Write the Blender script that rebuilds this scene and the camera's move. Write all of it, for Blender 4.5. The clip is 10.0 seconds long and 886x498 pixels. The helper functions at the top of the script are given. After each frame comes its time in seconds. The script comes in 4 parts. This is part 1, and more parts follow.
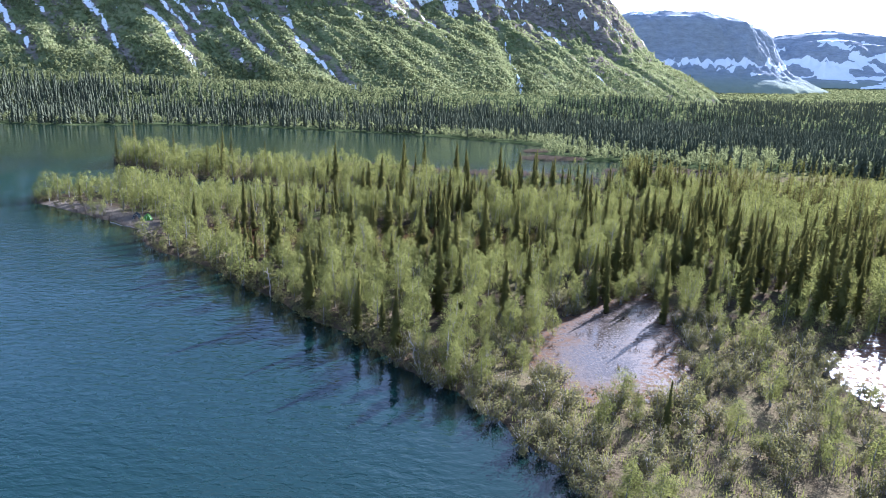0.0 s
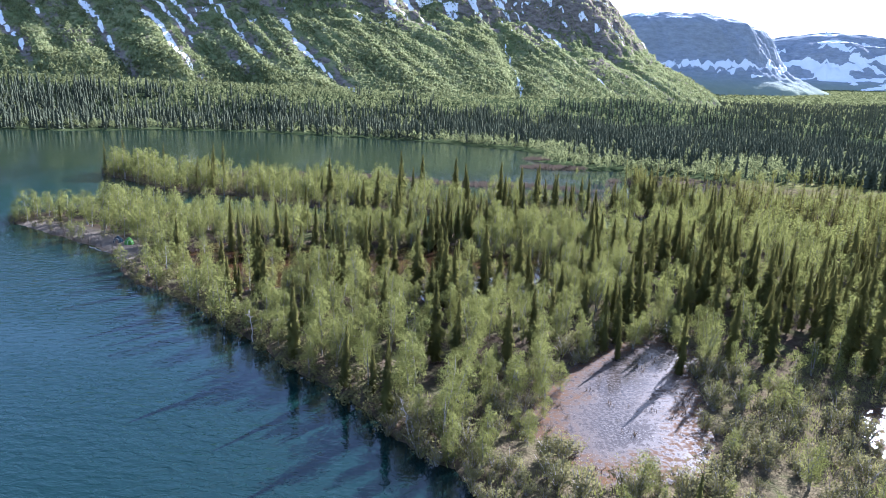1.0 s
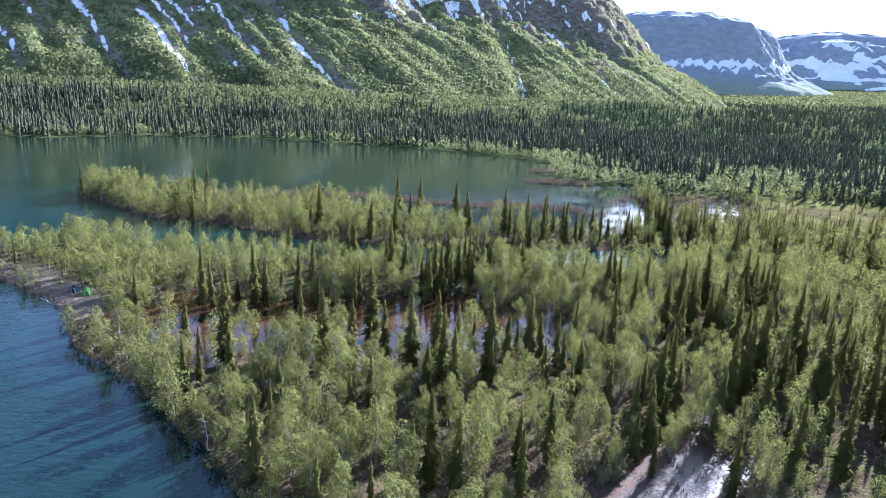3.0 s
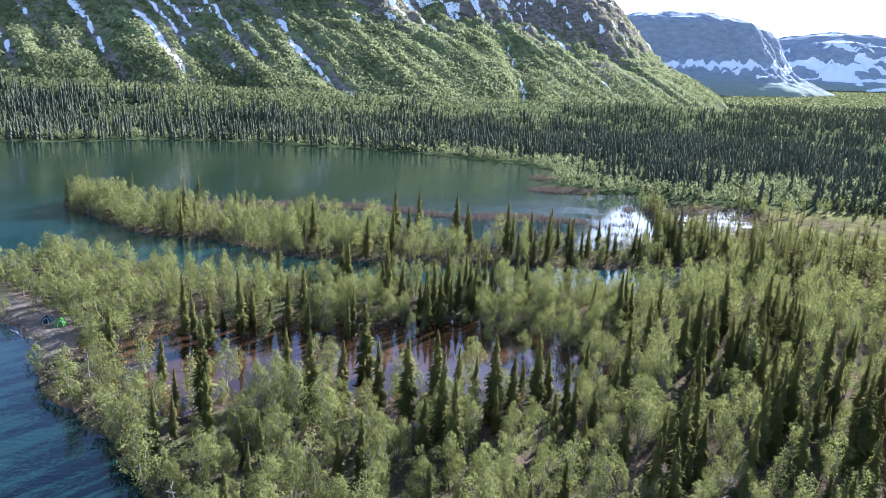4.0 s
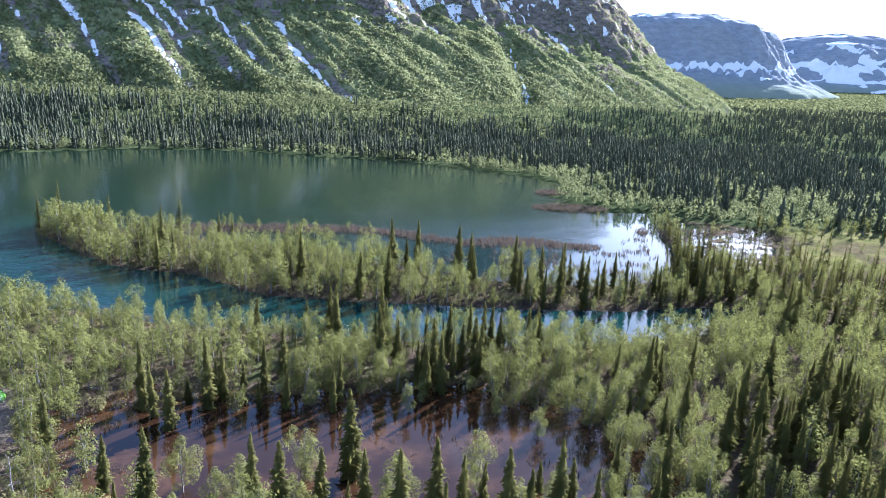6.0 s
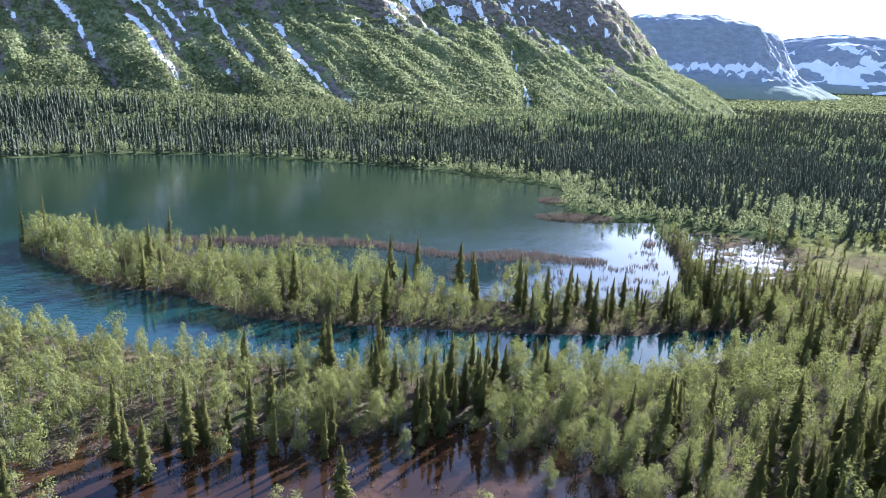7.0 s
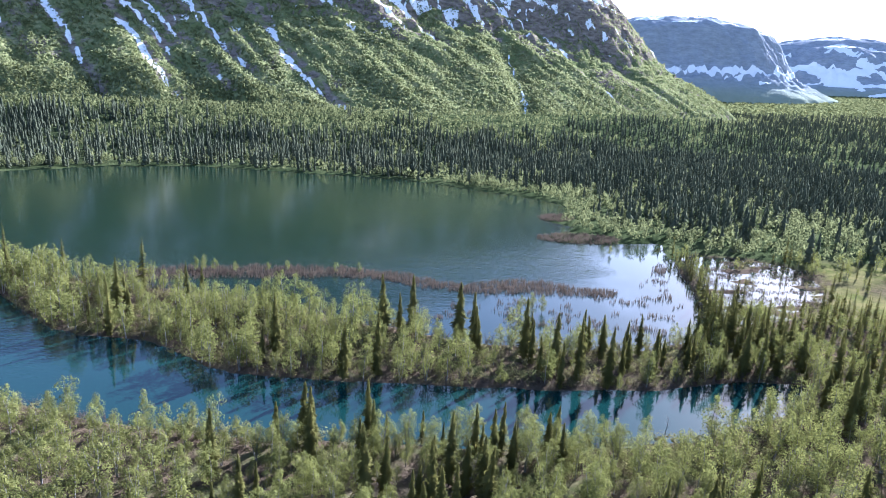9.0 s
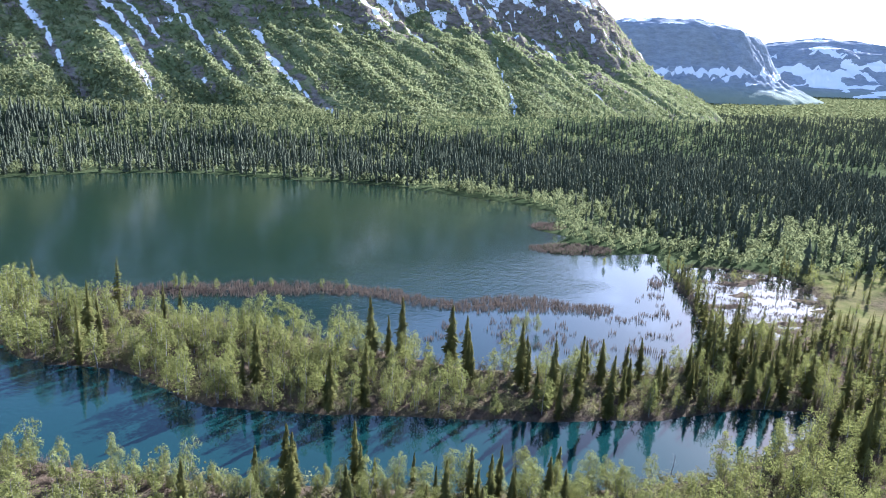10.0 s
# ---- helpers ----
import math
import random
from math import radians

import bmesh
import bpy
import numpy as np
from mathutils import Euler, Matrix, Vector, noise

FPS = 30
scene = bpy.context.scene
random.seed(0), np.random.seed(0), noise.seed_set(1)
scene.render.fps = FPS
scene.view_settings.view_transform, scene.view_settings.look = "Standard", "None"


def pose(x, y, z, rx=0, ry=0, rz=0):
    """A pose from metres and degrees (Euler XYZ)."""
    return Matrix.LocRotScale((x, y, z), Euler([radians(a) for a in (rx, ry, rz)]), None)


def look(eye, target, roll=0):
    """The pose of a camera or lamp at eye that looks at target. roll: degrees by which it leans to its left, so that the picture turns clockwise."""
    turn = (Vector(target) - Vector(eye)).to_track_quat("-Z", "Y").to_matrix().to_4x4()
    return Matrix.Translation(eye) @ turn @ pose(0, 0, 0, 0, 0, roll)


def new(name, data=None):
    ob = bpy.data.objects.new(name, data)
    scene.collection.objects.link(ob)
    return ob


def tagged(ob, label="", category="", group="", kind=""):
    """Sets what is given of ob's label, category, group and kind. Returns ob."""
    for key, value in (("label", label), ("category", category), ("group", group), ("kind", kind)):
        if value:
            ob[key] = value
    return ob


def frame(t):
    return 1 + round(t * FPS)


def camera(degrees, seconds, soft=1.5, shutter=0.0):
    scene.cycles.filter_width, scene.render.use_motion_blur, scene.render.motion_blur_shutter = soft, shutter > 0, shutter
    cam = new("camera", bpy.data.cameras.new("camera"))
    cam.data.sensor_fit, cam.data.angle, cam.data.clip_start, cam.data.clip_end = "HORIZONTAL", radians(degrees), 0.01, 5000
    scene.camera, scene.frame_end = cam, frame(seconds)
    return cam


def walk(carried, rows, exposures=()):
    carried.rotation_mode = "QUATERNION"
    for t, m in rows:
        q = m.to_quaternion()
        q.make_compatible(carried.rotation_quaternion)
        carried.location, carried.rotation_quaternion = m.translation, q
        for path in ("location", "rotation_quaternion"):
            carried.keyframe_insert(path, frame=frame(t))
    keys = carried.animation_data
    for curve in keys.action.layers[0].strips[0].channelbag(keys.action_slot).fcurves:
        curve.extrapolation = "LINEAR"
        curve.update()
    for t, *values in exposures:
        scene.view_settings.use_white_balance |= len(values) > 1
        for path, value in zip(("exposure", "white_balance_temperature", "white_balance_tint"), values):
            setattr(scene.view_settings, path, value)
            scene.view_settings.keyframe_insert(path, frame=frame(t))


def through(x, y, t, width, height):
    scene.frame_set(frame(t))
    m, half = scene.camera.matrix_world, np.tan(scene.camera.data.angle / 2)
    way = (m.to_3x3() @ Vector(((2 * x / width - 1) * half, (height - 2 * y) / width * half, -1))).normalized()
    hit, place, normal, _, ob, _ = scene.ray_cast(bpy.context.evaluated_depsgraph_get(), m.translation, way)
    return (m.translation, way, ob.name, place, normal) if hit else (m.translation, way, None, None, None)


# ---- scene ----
cam = camera(70.0, 10.0, 0.9)
PATH = [
    (0, (1.32, 16.82, 32.26), (-0.23, 211.24, -14.64), 2.42),
    (0.5, (1.31, 21.42, 34.28), (-0.21, 215.88, -12.46), 2.48),
    (1, (1.28, 26.07, 36.20), (-0.07, 220.50, -10.67), 2.54),
    (1.5, (1.23, 30.76, 38.04), (-0.04, 225.14, -9.02), 2.60),
    (2, (1.17, 35.48, 39.79), (0.05, 229.79, -7.57), 2.65),
    (2.5, (1.09, 40.23, 41.47), (-0.25, 234.46, -6.21), 2.69),
    (4, (0.75, 54.53, 46.15), (-0.69, 248.72, -1.69), 2.81),
    (4.5, (0.61, 59.29, 47.61), (-0.89, 253.45, -0.32), 2.84),
    (5, (0.44, 64.03, 49.04), (-1.17, 258.20, 1.12), 2.87),
    (5.5, (0.27, 68.74, 50.43), (-1.44, 262.91, 2.54), 2.89),
    (7, (-0.37, 82.64, 54.53), (-2.19, 276.85, 6.78), 2.93),
    (7.5, (-0.62, 87.17, 55.89), (-2.58, 281.41, 8.26), 2.93),
    (8, (-0.88, 91.63, 57.25), (-2.84, 285.89, 9.71), 2.93),
    (8.5, (-1.16, 96.01, 58.63), (-3.14, 290.28, 11.13), 2.93),
    (9, (-1.46, 100.31, 60.04), (-2.10, 294.63, 12.72), 2.92),
    (9.5, (-1.77, 104.51, 61.48), (-0.75, 298.85, 14.24), 2.91),
    (10, (-2.10, 108.61, 62.95), (0.75, 302.99, 15.96), 2.89),
]
walk(cam, [(t, look(eye, target, roll)) for t, eye, target, roll in PATH], exposures=[(0, 2.48, 4960, 22), (10, 2.48, 4960, 22)])

# ---- world, sun, exposure ----
SUN_TO = Vector((0.60, 0.80, 0.47)).normalized()      # the way to the sun
world = bpy.data.worlds.new("sky")
scene.world = world
world.use_nodes = True
wn, wl = world.node_tree.nodes, world.node_tree.links
wn.clear()
w_out = wn.new("ShaderNodeOutputWorld")
w_bg = wn.new("ShaderNodeBackground")
w_sky = wn.new("ShaderNodeTexSky")
w_sky.sky_type = "NISHITA"
w_sky.sun_disc = False
w_sky.sun_elevation = math.asin(SUN_TO.z)
w_sky.sun_rotation = math.atan2(SUN_TO.x, SUN_TO.y)
w_sky.air_density, w_sky.dust_density, w_sky.ozone_density, w_sky.altitude = 1.0, 1.0, 0.25, 300
# thin broken cloud over the clear sky
w_co = wn.new("ShaderNodeTexCoord")
w_map = wn.new("ShaderNodeMapping")
w_map.inputs["Scale"].default_value = (1.0, 1.0, 3.2)
w_no = wn.new("ShaderNodeTexNoise")
w_no.inputs["Scale"].default_value, w_no.inputs["Detail"].default_value, w_no.inputs["Roughness"].default_value = 2.1, 6.0, 0.58
w_rm = wn.new("ShaderNodeMapRange")
w_rm.inputs["From Min"].default_value, w_rm.inputs["From Max"].default_value = 0.575, 0.74
w_mix = wn.new("ShaderNodeMix")
w_mix.data_type = "RGBA"
# clouds glow towards the sun
w_dot = wn.new("ShaderNodeVectorMath")
w_dot.operation = "DOT_PRODUCT"
w_dot.inputs[1].default_value = SUN_TO
w_pos = wn.new("ShaderNodeMath")
w_pos.operation = "MAXIMUM"
w_pos.inputs[1].default_value = 0.0
w_pow = wn.new("ShaderNodeMath")
w_pow.operation = "POWER"
w_pow.inputs[1].default_value = 6.0
w_amp = wn.new("ShaderNodeMath")
w_amp.operation = "MULTIPLY_ADD"
w_amp.inputs[1].default_value, w_amp.inputs[2].default_value = 3.8, 1.0
w_cl = wn.new("ShaderNodeVectorMath")
w_cl.operation = "SCALE"
w_cl.inputs[0].default_value = (5.4, 5.8, 6.4)
wl.new(w_co.outputs["Generated"], w_dot.inputs[0])
wl.new(w_dot.outputs["Value"], w_pos.inputs[0])
wl.new(w_pos.outputs[0], w_pow.inputs[0])
wl.new(w_pow.outputs[0], w_amp.inputs[0])
wl.new(w_amp.outputs[0], w_cl.inputs["Scale"])
wl.new(w_cl.outputs["Vector"], w_mix.inputs["B"])
wl.new(w_co.outputs["Generated"], w_map.inputs["Vector"])
wl.new(w_map.outputs["Vector"], w_no.inputs["Vector"])
wl.new(w_no.outputs["Fac"], w_rm.inputs["Value"])
wl.new(w_rm.outputs["Result"], w_mix.inputs["Factor"])
wl.new(w_sky.outputs["Color"], w_mix.inputs["A"])
wl.new(w_mix.outputs["Result"], w_bg.inputs["Color"])
w_bg.inputs["Strength"].default_value = 0.057
wl.new(w_bg.outputs["Background"], w_out.inputs["Surface"])

sun_data = bpy.data.lights.new("sun", "SUN")
sun_data.energy, sun_data.angle, sun_data.color = 5.0, radians(0.55), (1.0, 0.955, 0.88)
sun = new("sun", sun_data)
sun.matrix_world = look(SUN_TO * 200, (0, 0, 0))


# ---- materials ----
class Mat:
    """A node material with a principled shader."""

    def __init__(self, name, rough=0.8):
        self.m = bpy.data.materials.new(name)
        self.m.use_nodes = True
        self.n, self.l = self.m.node_tree.nodes, self.m.node_tree.links
        self.p = self.n["Principled BSDF"]
        self.p.inputs["Roughness"].default_value = rough
        self.p.inputs["Specular IOR Level"].default_value = 0.5 if rough < 0.3 else 0.0
        self.geo = self.n.new("ShaderNodeNewGeometry")

    def noise(self, scale, detail=4.0, rough=0.55, stretch=None, warp=0.0):
        vec = self.geo.outputs["Position"]
        if stretch:
            mp = self.n.new("ShaderNodeMapping")
            mp.inputs["Scale"].default_value = stretch
            self.l.new(vec, mp.inputs["Vector"])
            vec = mp.outputs["Vector"]
        t = self.n.new("ShaderNodeTexNoise")
        t.inputs["Scale"].default_value, t.inputs["Detail"].default_value = scale, detail
        t.inputs["Roughness"].default_value, t.inputs["Distortion"].default_value = rough, warp
        self.l.new(vec, t.inputs["Vector"])
        return t.outputs["Fac"]

    def attr(self, name):
        a = self.n.new("ShaderNodeAttribute")
        a.attribute_name = name
        return a.outputs["Fac"]

    def span(self, value, lo, hi, a=0.0, b=1.0):
        r = self.n.new("ShaderNodeMapRange")
        r.inputs["From Min"].default_value, r.inputs["From Max"].default_value = lo, hi
        r.inputs["To Min"].default_value, r.inputs["To Max"].default_value = a, b
        self.l.new(value, r.inputs["Value"])
        return r.outputs["Result"]

    def calc(self, op, a, b):
        c = self.n.new("ShaderNodeMath")
        c.operation = op
        for k, v in enumerate((a, b)):
            if isinstance(v, (int, float)):
                c.inputs[k].default_value = v
            else:
                self.l.new(v, c.inputs[k])
        return c.outputs[0]

    def mix(self, fac, a, b):
        x = self.n.new("ShaderNodeMix")
        x.data_type = "RGBA"
        if isinstance(fac, (int, float)):
            x.inputs["Factor"].default_value = fac
        else:
            self.l.new(fac, x.inputs["Factor"])
        for key, v in (("A", a), ("B", b)):
            if isinstance(v, tuple):
                x.inputs[key].default_value = (*v, 1)
            else:
                self.l.new(v, x.inputs[key])
        return x.outputs["Result"]

    def color(self, c):
        if isinstance(c, tuple):
            self.p.inputs["Base Color"].default_value = (*c, 1)
        else:
            self.l.new(c, self.p.inputs["Base Color"])
        return self

    def bump(self, height, strength=0.5, distance=0.1):
        b = self.n.new("ShaderNodeBump")
        if isinstance(strength, (int, float)):
            b.inputs["Strength"].default_value = strength
        else:
            self.l.new(strength, b.inputs["Strength"])
        b.inputs["Distance"].default_value = distance
        self.l.new(height, b.inputs["Height"])
        self.l.new(b.outputs["Normal"], self.p.inputs["Normal"])
        return self


def leaf_material(name, dark, light, tip, through=0.35, patch=0.16, shine=(0.30, 0.34, 0.05)):
    """Foliage: colour by stand and by leaf, light shining through."""
    k = Mat(name, 0.8)
    stand = k.span(k.noise(patch, 3.0), 0.32, 0.68)
    col = k.mix(stand, dark, light)
    one = k.span(k.geo.outputs["Random Per Island"], 0.0, 1.0, 0.0, 0.18)
    col = k.mix(k.calc("MULTIPLY", one, k.span(k.noise(0.9, 2.0), 0.3, 0.7)), col, tip)
    k.color(col)
    tr = k.n.new("ShaderNodeBsdfTranslucent")
    k.l.new(k.mix(0.45, col, shine), tr.inputs["Color"])
    sh = k.n.new("ShaderNodeMixShader")
    sh.inputs["Fac"].default_value = through
    k.l.new(k.p.outputs["BSDF"], sh.inputs[1])
    k.l.new(tr.outputs["BSDF"], sh.inputs[2])
    k.l.new(sh.outputs["Shader"], k.n["Material Output"].inputs["Surface"])
    return k.m


M_BIRCH = leaf_material("birch_leaves", (0.066, 0.073, 0.021), (0.196, 0.198, 0.062), (0.235, 0.23, 0.082), 0.36, 0.34, (0.38, 0.375, 0.092))
M_SPRUCE = leaf_material("spruce_needles", (0.046, 0.051, 0.018), (0.142, 0.132, 0.040), (0.19, 0.17, 0.055), 0.43, 0.26, (0.37, 0.33, 0.075))
# far needles: spruce colour shifted blue-grey in place of air haze
M_HAZED_SPRUCE = leaf_material("hazed_spruce_needles", (0.054, 0.063, 0.040), (0.104, 0.112, 0.066), (0.14, 0.145, 0.085), 0.33, 0.03, (0.20, 0.205, 0.11))
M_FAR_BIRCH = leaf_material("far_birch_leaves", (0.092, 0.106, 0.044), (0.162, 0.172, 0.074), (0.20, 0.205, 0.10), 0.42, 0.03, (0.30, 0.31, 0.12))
# brighter copy of the far birch leaves, slope haze put into the colour
M_HAZED_SCRUB = leaf_material("hazed_scrub_leaves", (0.152, 0.172, 0.074), (0.245, 0.256, 0.116), (0.28, 0.29, 0.14), 0.52, 0.03, (0.40, 0.42, 0.185))
M_WILLOW = leaf_material("willow_leaves", (0.100, 0.094, 0.036), (0.180, 0.162, 0.066), (0.23, 0.20, 0.095), 0.36, 0.30, (0.32, 0.28, 0.10))
M_REED = leaf_material("dry_reed", (0.060, 0.043, 0.032), (0.104, 0.077, 0.056), (0.17, 0.135, 0.10), 0.25, 0.16, (0.22, 0.17, 0.12))
M_TWIG = leaf_material("bare_twigs", (0.062, 0.046, 0.036), (0.105, 0.080, 0.060), (0.17, 0.135, 0.105), 0.15, 0.16, (0.18, 0.13, 0.10))
M_GRASS = leaf_material("marsh_grass", (0.20, 0.18, 0.055), (0.27, 0.25, 0.08), (0.36, 0.32, 0.13), 0.25)


def bark_material(name, base, mark, bands):
    k = Mat(name, 0.85)
    f = k.span(k.noise(3.0, 4.0, 0.6, (1.0, 1.0, bands)), 0.5, 0.62)
    k.color(k.mix(f, base, mark))
    return k.bump(k.noise(14.0, 3.0), 0.5, 0.02).m


M_BIRCH_BARK = bark_material("birch_bark", (0.25, 0.235, 0.21), (0.09, 0.075, 0.06), 3.0)
M_SPRUCE_BARK = bark_material("spruce_bark", (0.13, 0.095, 0.07), (0.06, 0.045, 0.035), 0.4)
M_DEAD_WOOD = bark_material("weathered_wood", (0.34, 0.31, 0.28), (0.16, 0.14, 0.12), 0.3)


def ground_material():
    k = Mat("forest_floor", 0.92)
    litter = k.mix(k.span(k.noise(0.55, 5.0, 0.6), 0.35, 0.65), (0.050, 0.037, 0.023), (0.105, 0.076, 0.046))
    moss = k.mix(k.noise(2.5, 4.0), (0.045, 0.057, 0.018), (0.100, 0.108, 0.038))
    col = k.mix(k.span(k.noise(0.22, 5.0), 0.44, 0.60), litter, moss)
    dry = k.mix(k.noise(3.1, 5.0), (0.11, 0.085, 0.045), (0.21, 0.165, 0.095))
    col = k.mix(k.calc("MULTIPLY", k.span(k.noise(0.33, 6.0, 0.65), 0.50, 0.66), 0.45), col, dry)
    meadow = k.mix(k.span(k.noise(0.11, 6.0, 0.65), 0.40, 0.60), (0.080, 0.088, 0.025), (0.165, 0.145, 0.055))
    col = k.mix(k.attr("meadow"), col, meadow)
    mud = k.mix(k.span(k.noise(0.8, 6.0, 0.7), 0.42, 0.60), (0.042, 0.031, 0.021), (0.110, 0.080, 0.054))
    # this attribute holds true mud and the painted shade of the banks
    col = k.mix(k.attr("mud"), col, mud)
    sand = k.mix(k.noise(1.3, 5.0), (0.105, 0.085, 0.062), (0.19, 0.155, 0.115))
    col = k.mix(k.attr("beach"), col, sand)
    col = k.mix(k.attr("moss"), col, k.mix(k.span(k.noise(0.05, 5.0), 0.4, 0.6), (0.030, 0.040, 0.016), (0.062, 0.074, 0.030)))
    col = k.mix(k.calc("MULTIPLY", k.attr("dry"), k.span(k.noise(0.6, 5.0, 0.65), 0.36, 0.56)), col, k.mix(k.noise(2.2, 5.0), (0.078, 0.062, 0.032), (0.175, 0.138, 0.080)))
    k.color(col)
    return k.bump(k.noise(1.7, 6.0, 0.65), 0.9, 0.5).m


def mountain_material():
    k = Mat("mountain_slope", 0.92)
    grass = k.mix(k.span(k.noise(0.035, 6.0, 0.6), 0.38, 0.62), (0.150, 0.165, 0.060), (0.260, 0.250, 0.115))
    scrub = k.mix(k.span(k.noise(0.16, 4.0, 0.6), 0.45, 0.62), grass, (0.118, 0.138, 0.052))
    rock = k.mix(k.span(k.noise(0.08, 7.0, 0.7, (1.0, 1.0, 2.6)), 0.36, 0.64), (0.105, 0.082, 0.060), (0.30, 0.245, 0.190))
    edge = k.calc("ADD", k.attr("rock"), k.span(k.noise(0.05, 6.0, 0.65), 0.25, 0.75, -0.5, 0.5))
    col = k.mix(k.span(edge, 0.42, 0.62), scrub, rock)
    snow = k.calc("ADD", k.attr("snow"), k.span(k.noise(0.11, 6.0, 0.65), 0.25, 0.75, -0.34, 0.34))
    mask = k.span(snow, 0.47, 0.56)
    k.color(k.mix(mask, col, (0.92, 0.89, 0.83)))
    return k.bump(k.noise(0.22, 6.0, 0.65), 0.6, 3.0).m


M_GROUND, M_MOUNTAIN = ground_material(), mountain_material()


def water_material(name, deep, shoal, rough, wave, still):
    """Water with a coloured body, a mirror skin and wind ripples; the ripple attribute tells where wind reaches it."""
    k = Mat(name, rough)
    k.color(k.mix(k.attr("shoal"), deep, k.mix(k.span(k.noise(0.35, 5.0, 0.65), 0.36, 0.62), shoal, tuple(0.45 * c for c in shoal))))
    k.p.inputs["IOR"].default_value = 1.333
    # far lake: dark reflection of forest and slope put into the body colour
    k.color(k.mix(k.attr("forest_mirror"), k.p.inputs["Base Color"].links[0].from_socket, (0.0062, 0.0160, 0.0078)))
    # channel water mixed towards teal
    k.color(k.mix(k.attr("channel_teal"), k.p.inputs["Base Color"].links[0].from_socket, (0.006, 0.040, 0.038)))
    k.l.new(k.span(k.attr("forest_mirror"), 0.0, 1.0, rough, 0.14), k.p.inputs["Roughness"])
    a = k.noise(0.62, 3.0, 0.55, (1.0, 1.7, 1.0), 0.4)
    b = k.noise(0.13, 3.0, 0.5, (1.0, 1.9, 1.0), 0.3)
    h = k.calc("ADD", k.calc("MULTIPLY", a, 0.55), k.calc("MULTIPLY", b, 0.5))
    gust = k.span(k.noise(0.012, 3.0, 0.5, (0.55, 1.7, 1.0)), 0.35, 0.62, 0.35, 1.0)
    k.bump(h, k.calc("ADD", k.calc("MULTIPLY", k.calc("MULTIPLY", k.attr("ripple"), gust), wave), still), 0.6)
    return k.m


def bog_material():
    """Shallow bog pool: dark water between mats of drowned sedge."""
    k = Mat("bog_pool", 0.08)
    mat = k.calc("MULTIPLY", k.span(k.noise(2.6, 6.0, 0.75), 0.46, 0.62), k.span(k.noise(0.13, 4.0), 0.36, 0.60, 0.35, 1.0))
    rim = k.calc("MULTIPLY", k.attr("shoal"), k.span(k.noise(1.2, 5.0, 0.7), 0.36, 0.60))
    mat = k.calc("MAXIMUM", k.calc("MULTIPLY", mat, 0.7), rim)
    col = k.mix(k.attr("shoal"), k.mix(k.noise(0.4, 4.0), (0.10, 0.072, 0.056), (0.155, 0.125, 0.105)), (0.118, 0.064, 0.031))
    fleck = k.span(k.noise(5.5, 3.0, 0.6), 0.63, 0.69)
    mat = k.calc("MAXIMUM", mat, fleck)
    k.color(k.mix(fleck, k.mix(mat, (0.035, 0.028, 0.022), col), (0.33, 0.29, 0.24)))
    k.l.new(k.span(mat, 0.0, 1.0, 0.06, 0.95), k.p.inputs["Roughness"])
    k.l.new(k.span(mat, 0.0, 0.6, 0.5, 0.02), k.p.inputs["Specular IOR Level"])
    k.p.inputs["IOR"].default_value = 1.333
    return k.bump(k.calc("ADD", mat, k.calc("MULTIPLY", k.noise(2.5, 3.0), 0.15)), 0.05, 0.05).m


M_BOG = bog_material()
M_LAKE = water_material("lake_water", (0.0052, 0.0175, 0.0150), (0.010, 0.016, 0.011), 0.05, 0.58, 0.006)
M_POND = water_material("pond_water", (0.020, 0.010, 0.005), (0.062, 0.031, 0.013), 0.04, 0.04, 0.008)


# ---- building helpers ----
def mesh_np(name, verts, tris, material, normals=None):
    """A mesh from arrays of places and triangles (or quads); normals, a row for each place, round off foliage."""
    verts, tris = np.asarray(verts, np.float32), np.asarray(tris, np.int32)
    me = bpy.data.meshes.new(name)
    k = tris.shape[1]
    me.vertices.add(len(verts))
    me.vertices.foreach_set("co", verts.ravel())
    me.loops.add(tris.size)
    me.loops.foreach_set("vertex_index", tris.ravel())
    me.polygons.add(len(tris))
    me.polygons.foreach_set("loop_start", np.arange(0, tris.size, k, dtype=np.int32))
    me.update(calc_edges=True)
    me.materials.append(material)
    if normals is not None:
        me.normals_split_custom_set_from_vertices(np.asarray(normals, np.float32))
    return me


def smooth(me):
    me.polygons.foreach_set("use_smooth", np.ones(len(me.polygons), bool))
    return me


def point_attr(me, name, values):
    a = me.attributes.new(name, "FLOAT", "POINT")
    a.data.foreach_set("value", np.asarray(values, np.float32).ravel())


def part(name, me, parent, label=""):
    ob = new(name, me)
    ob.parent = parent
    return tagged(ob, label) if label else ob


def sstep(x, lo, hi):
    u = np.clip((x - lo) / (hi - lo), 0, 1)
    return u * u * (3 - 2 * u)


def value_noise(x, y, seed=0):
    """Smooth value noise in 0..1 on arrays."""
    def h(i, j):
        n = (i * 374761393 + j * 668265263 + seed * 974711) & 0x7FFFFFFF
        n = ((n ^ (n >> 13)) * 1274126177) & 0x7FFFFFFF
        return ((n ^ (n >> 16)) & 0xFFFF) / 65535.0
    xi, yi = np.floor(x).astype(np.int64), np.floor(y).astype(np.int64)
    u, v = x - xi, y - yi
    u, v = u * u * (3 - 2 * u), v * v * (3 - 2 * v)
    return (h(xi, yi) * (1 - u) + h(xi + 1, yi) * u) * (1 - v) + (h(xi, yi + 1) * (1 - u) + h(xi + 1, yi + 1) * u) * v


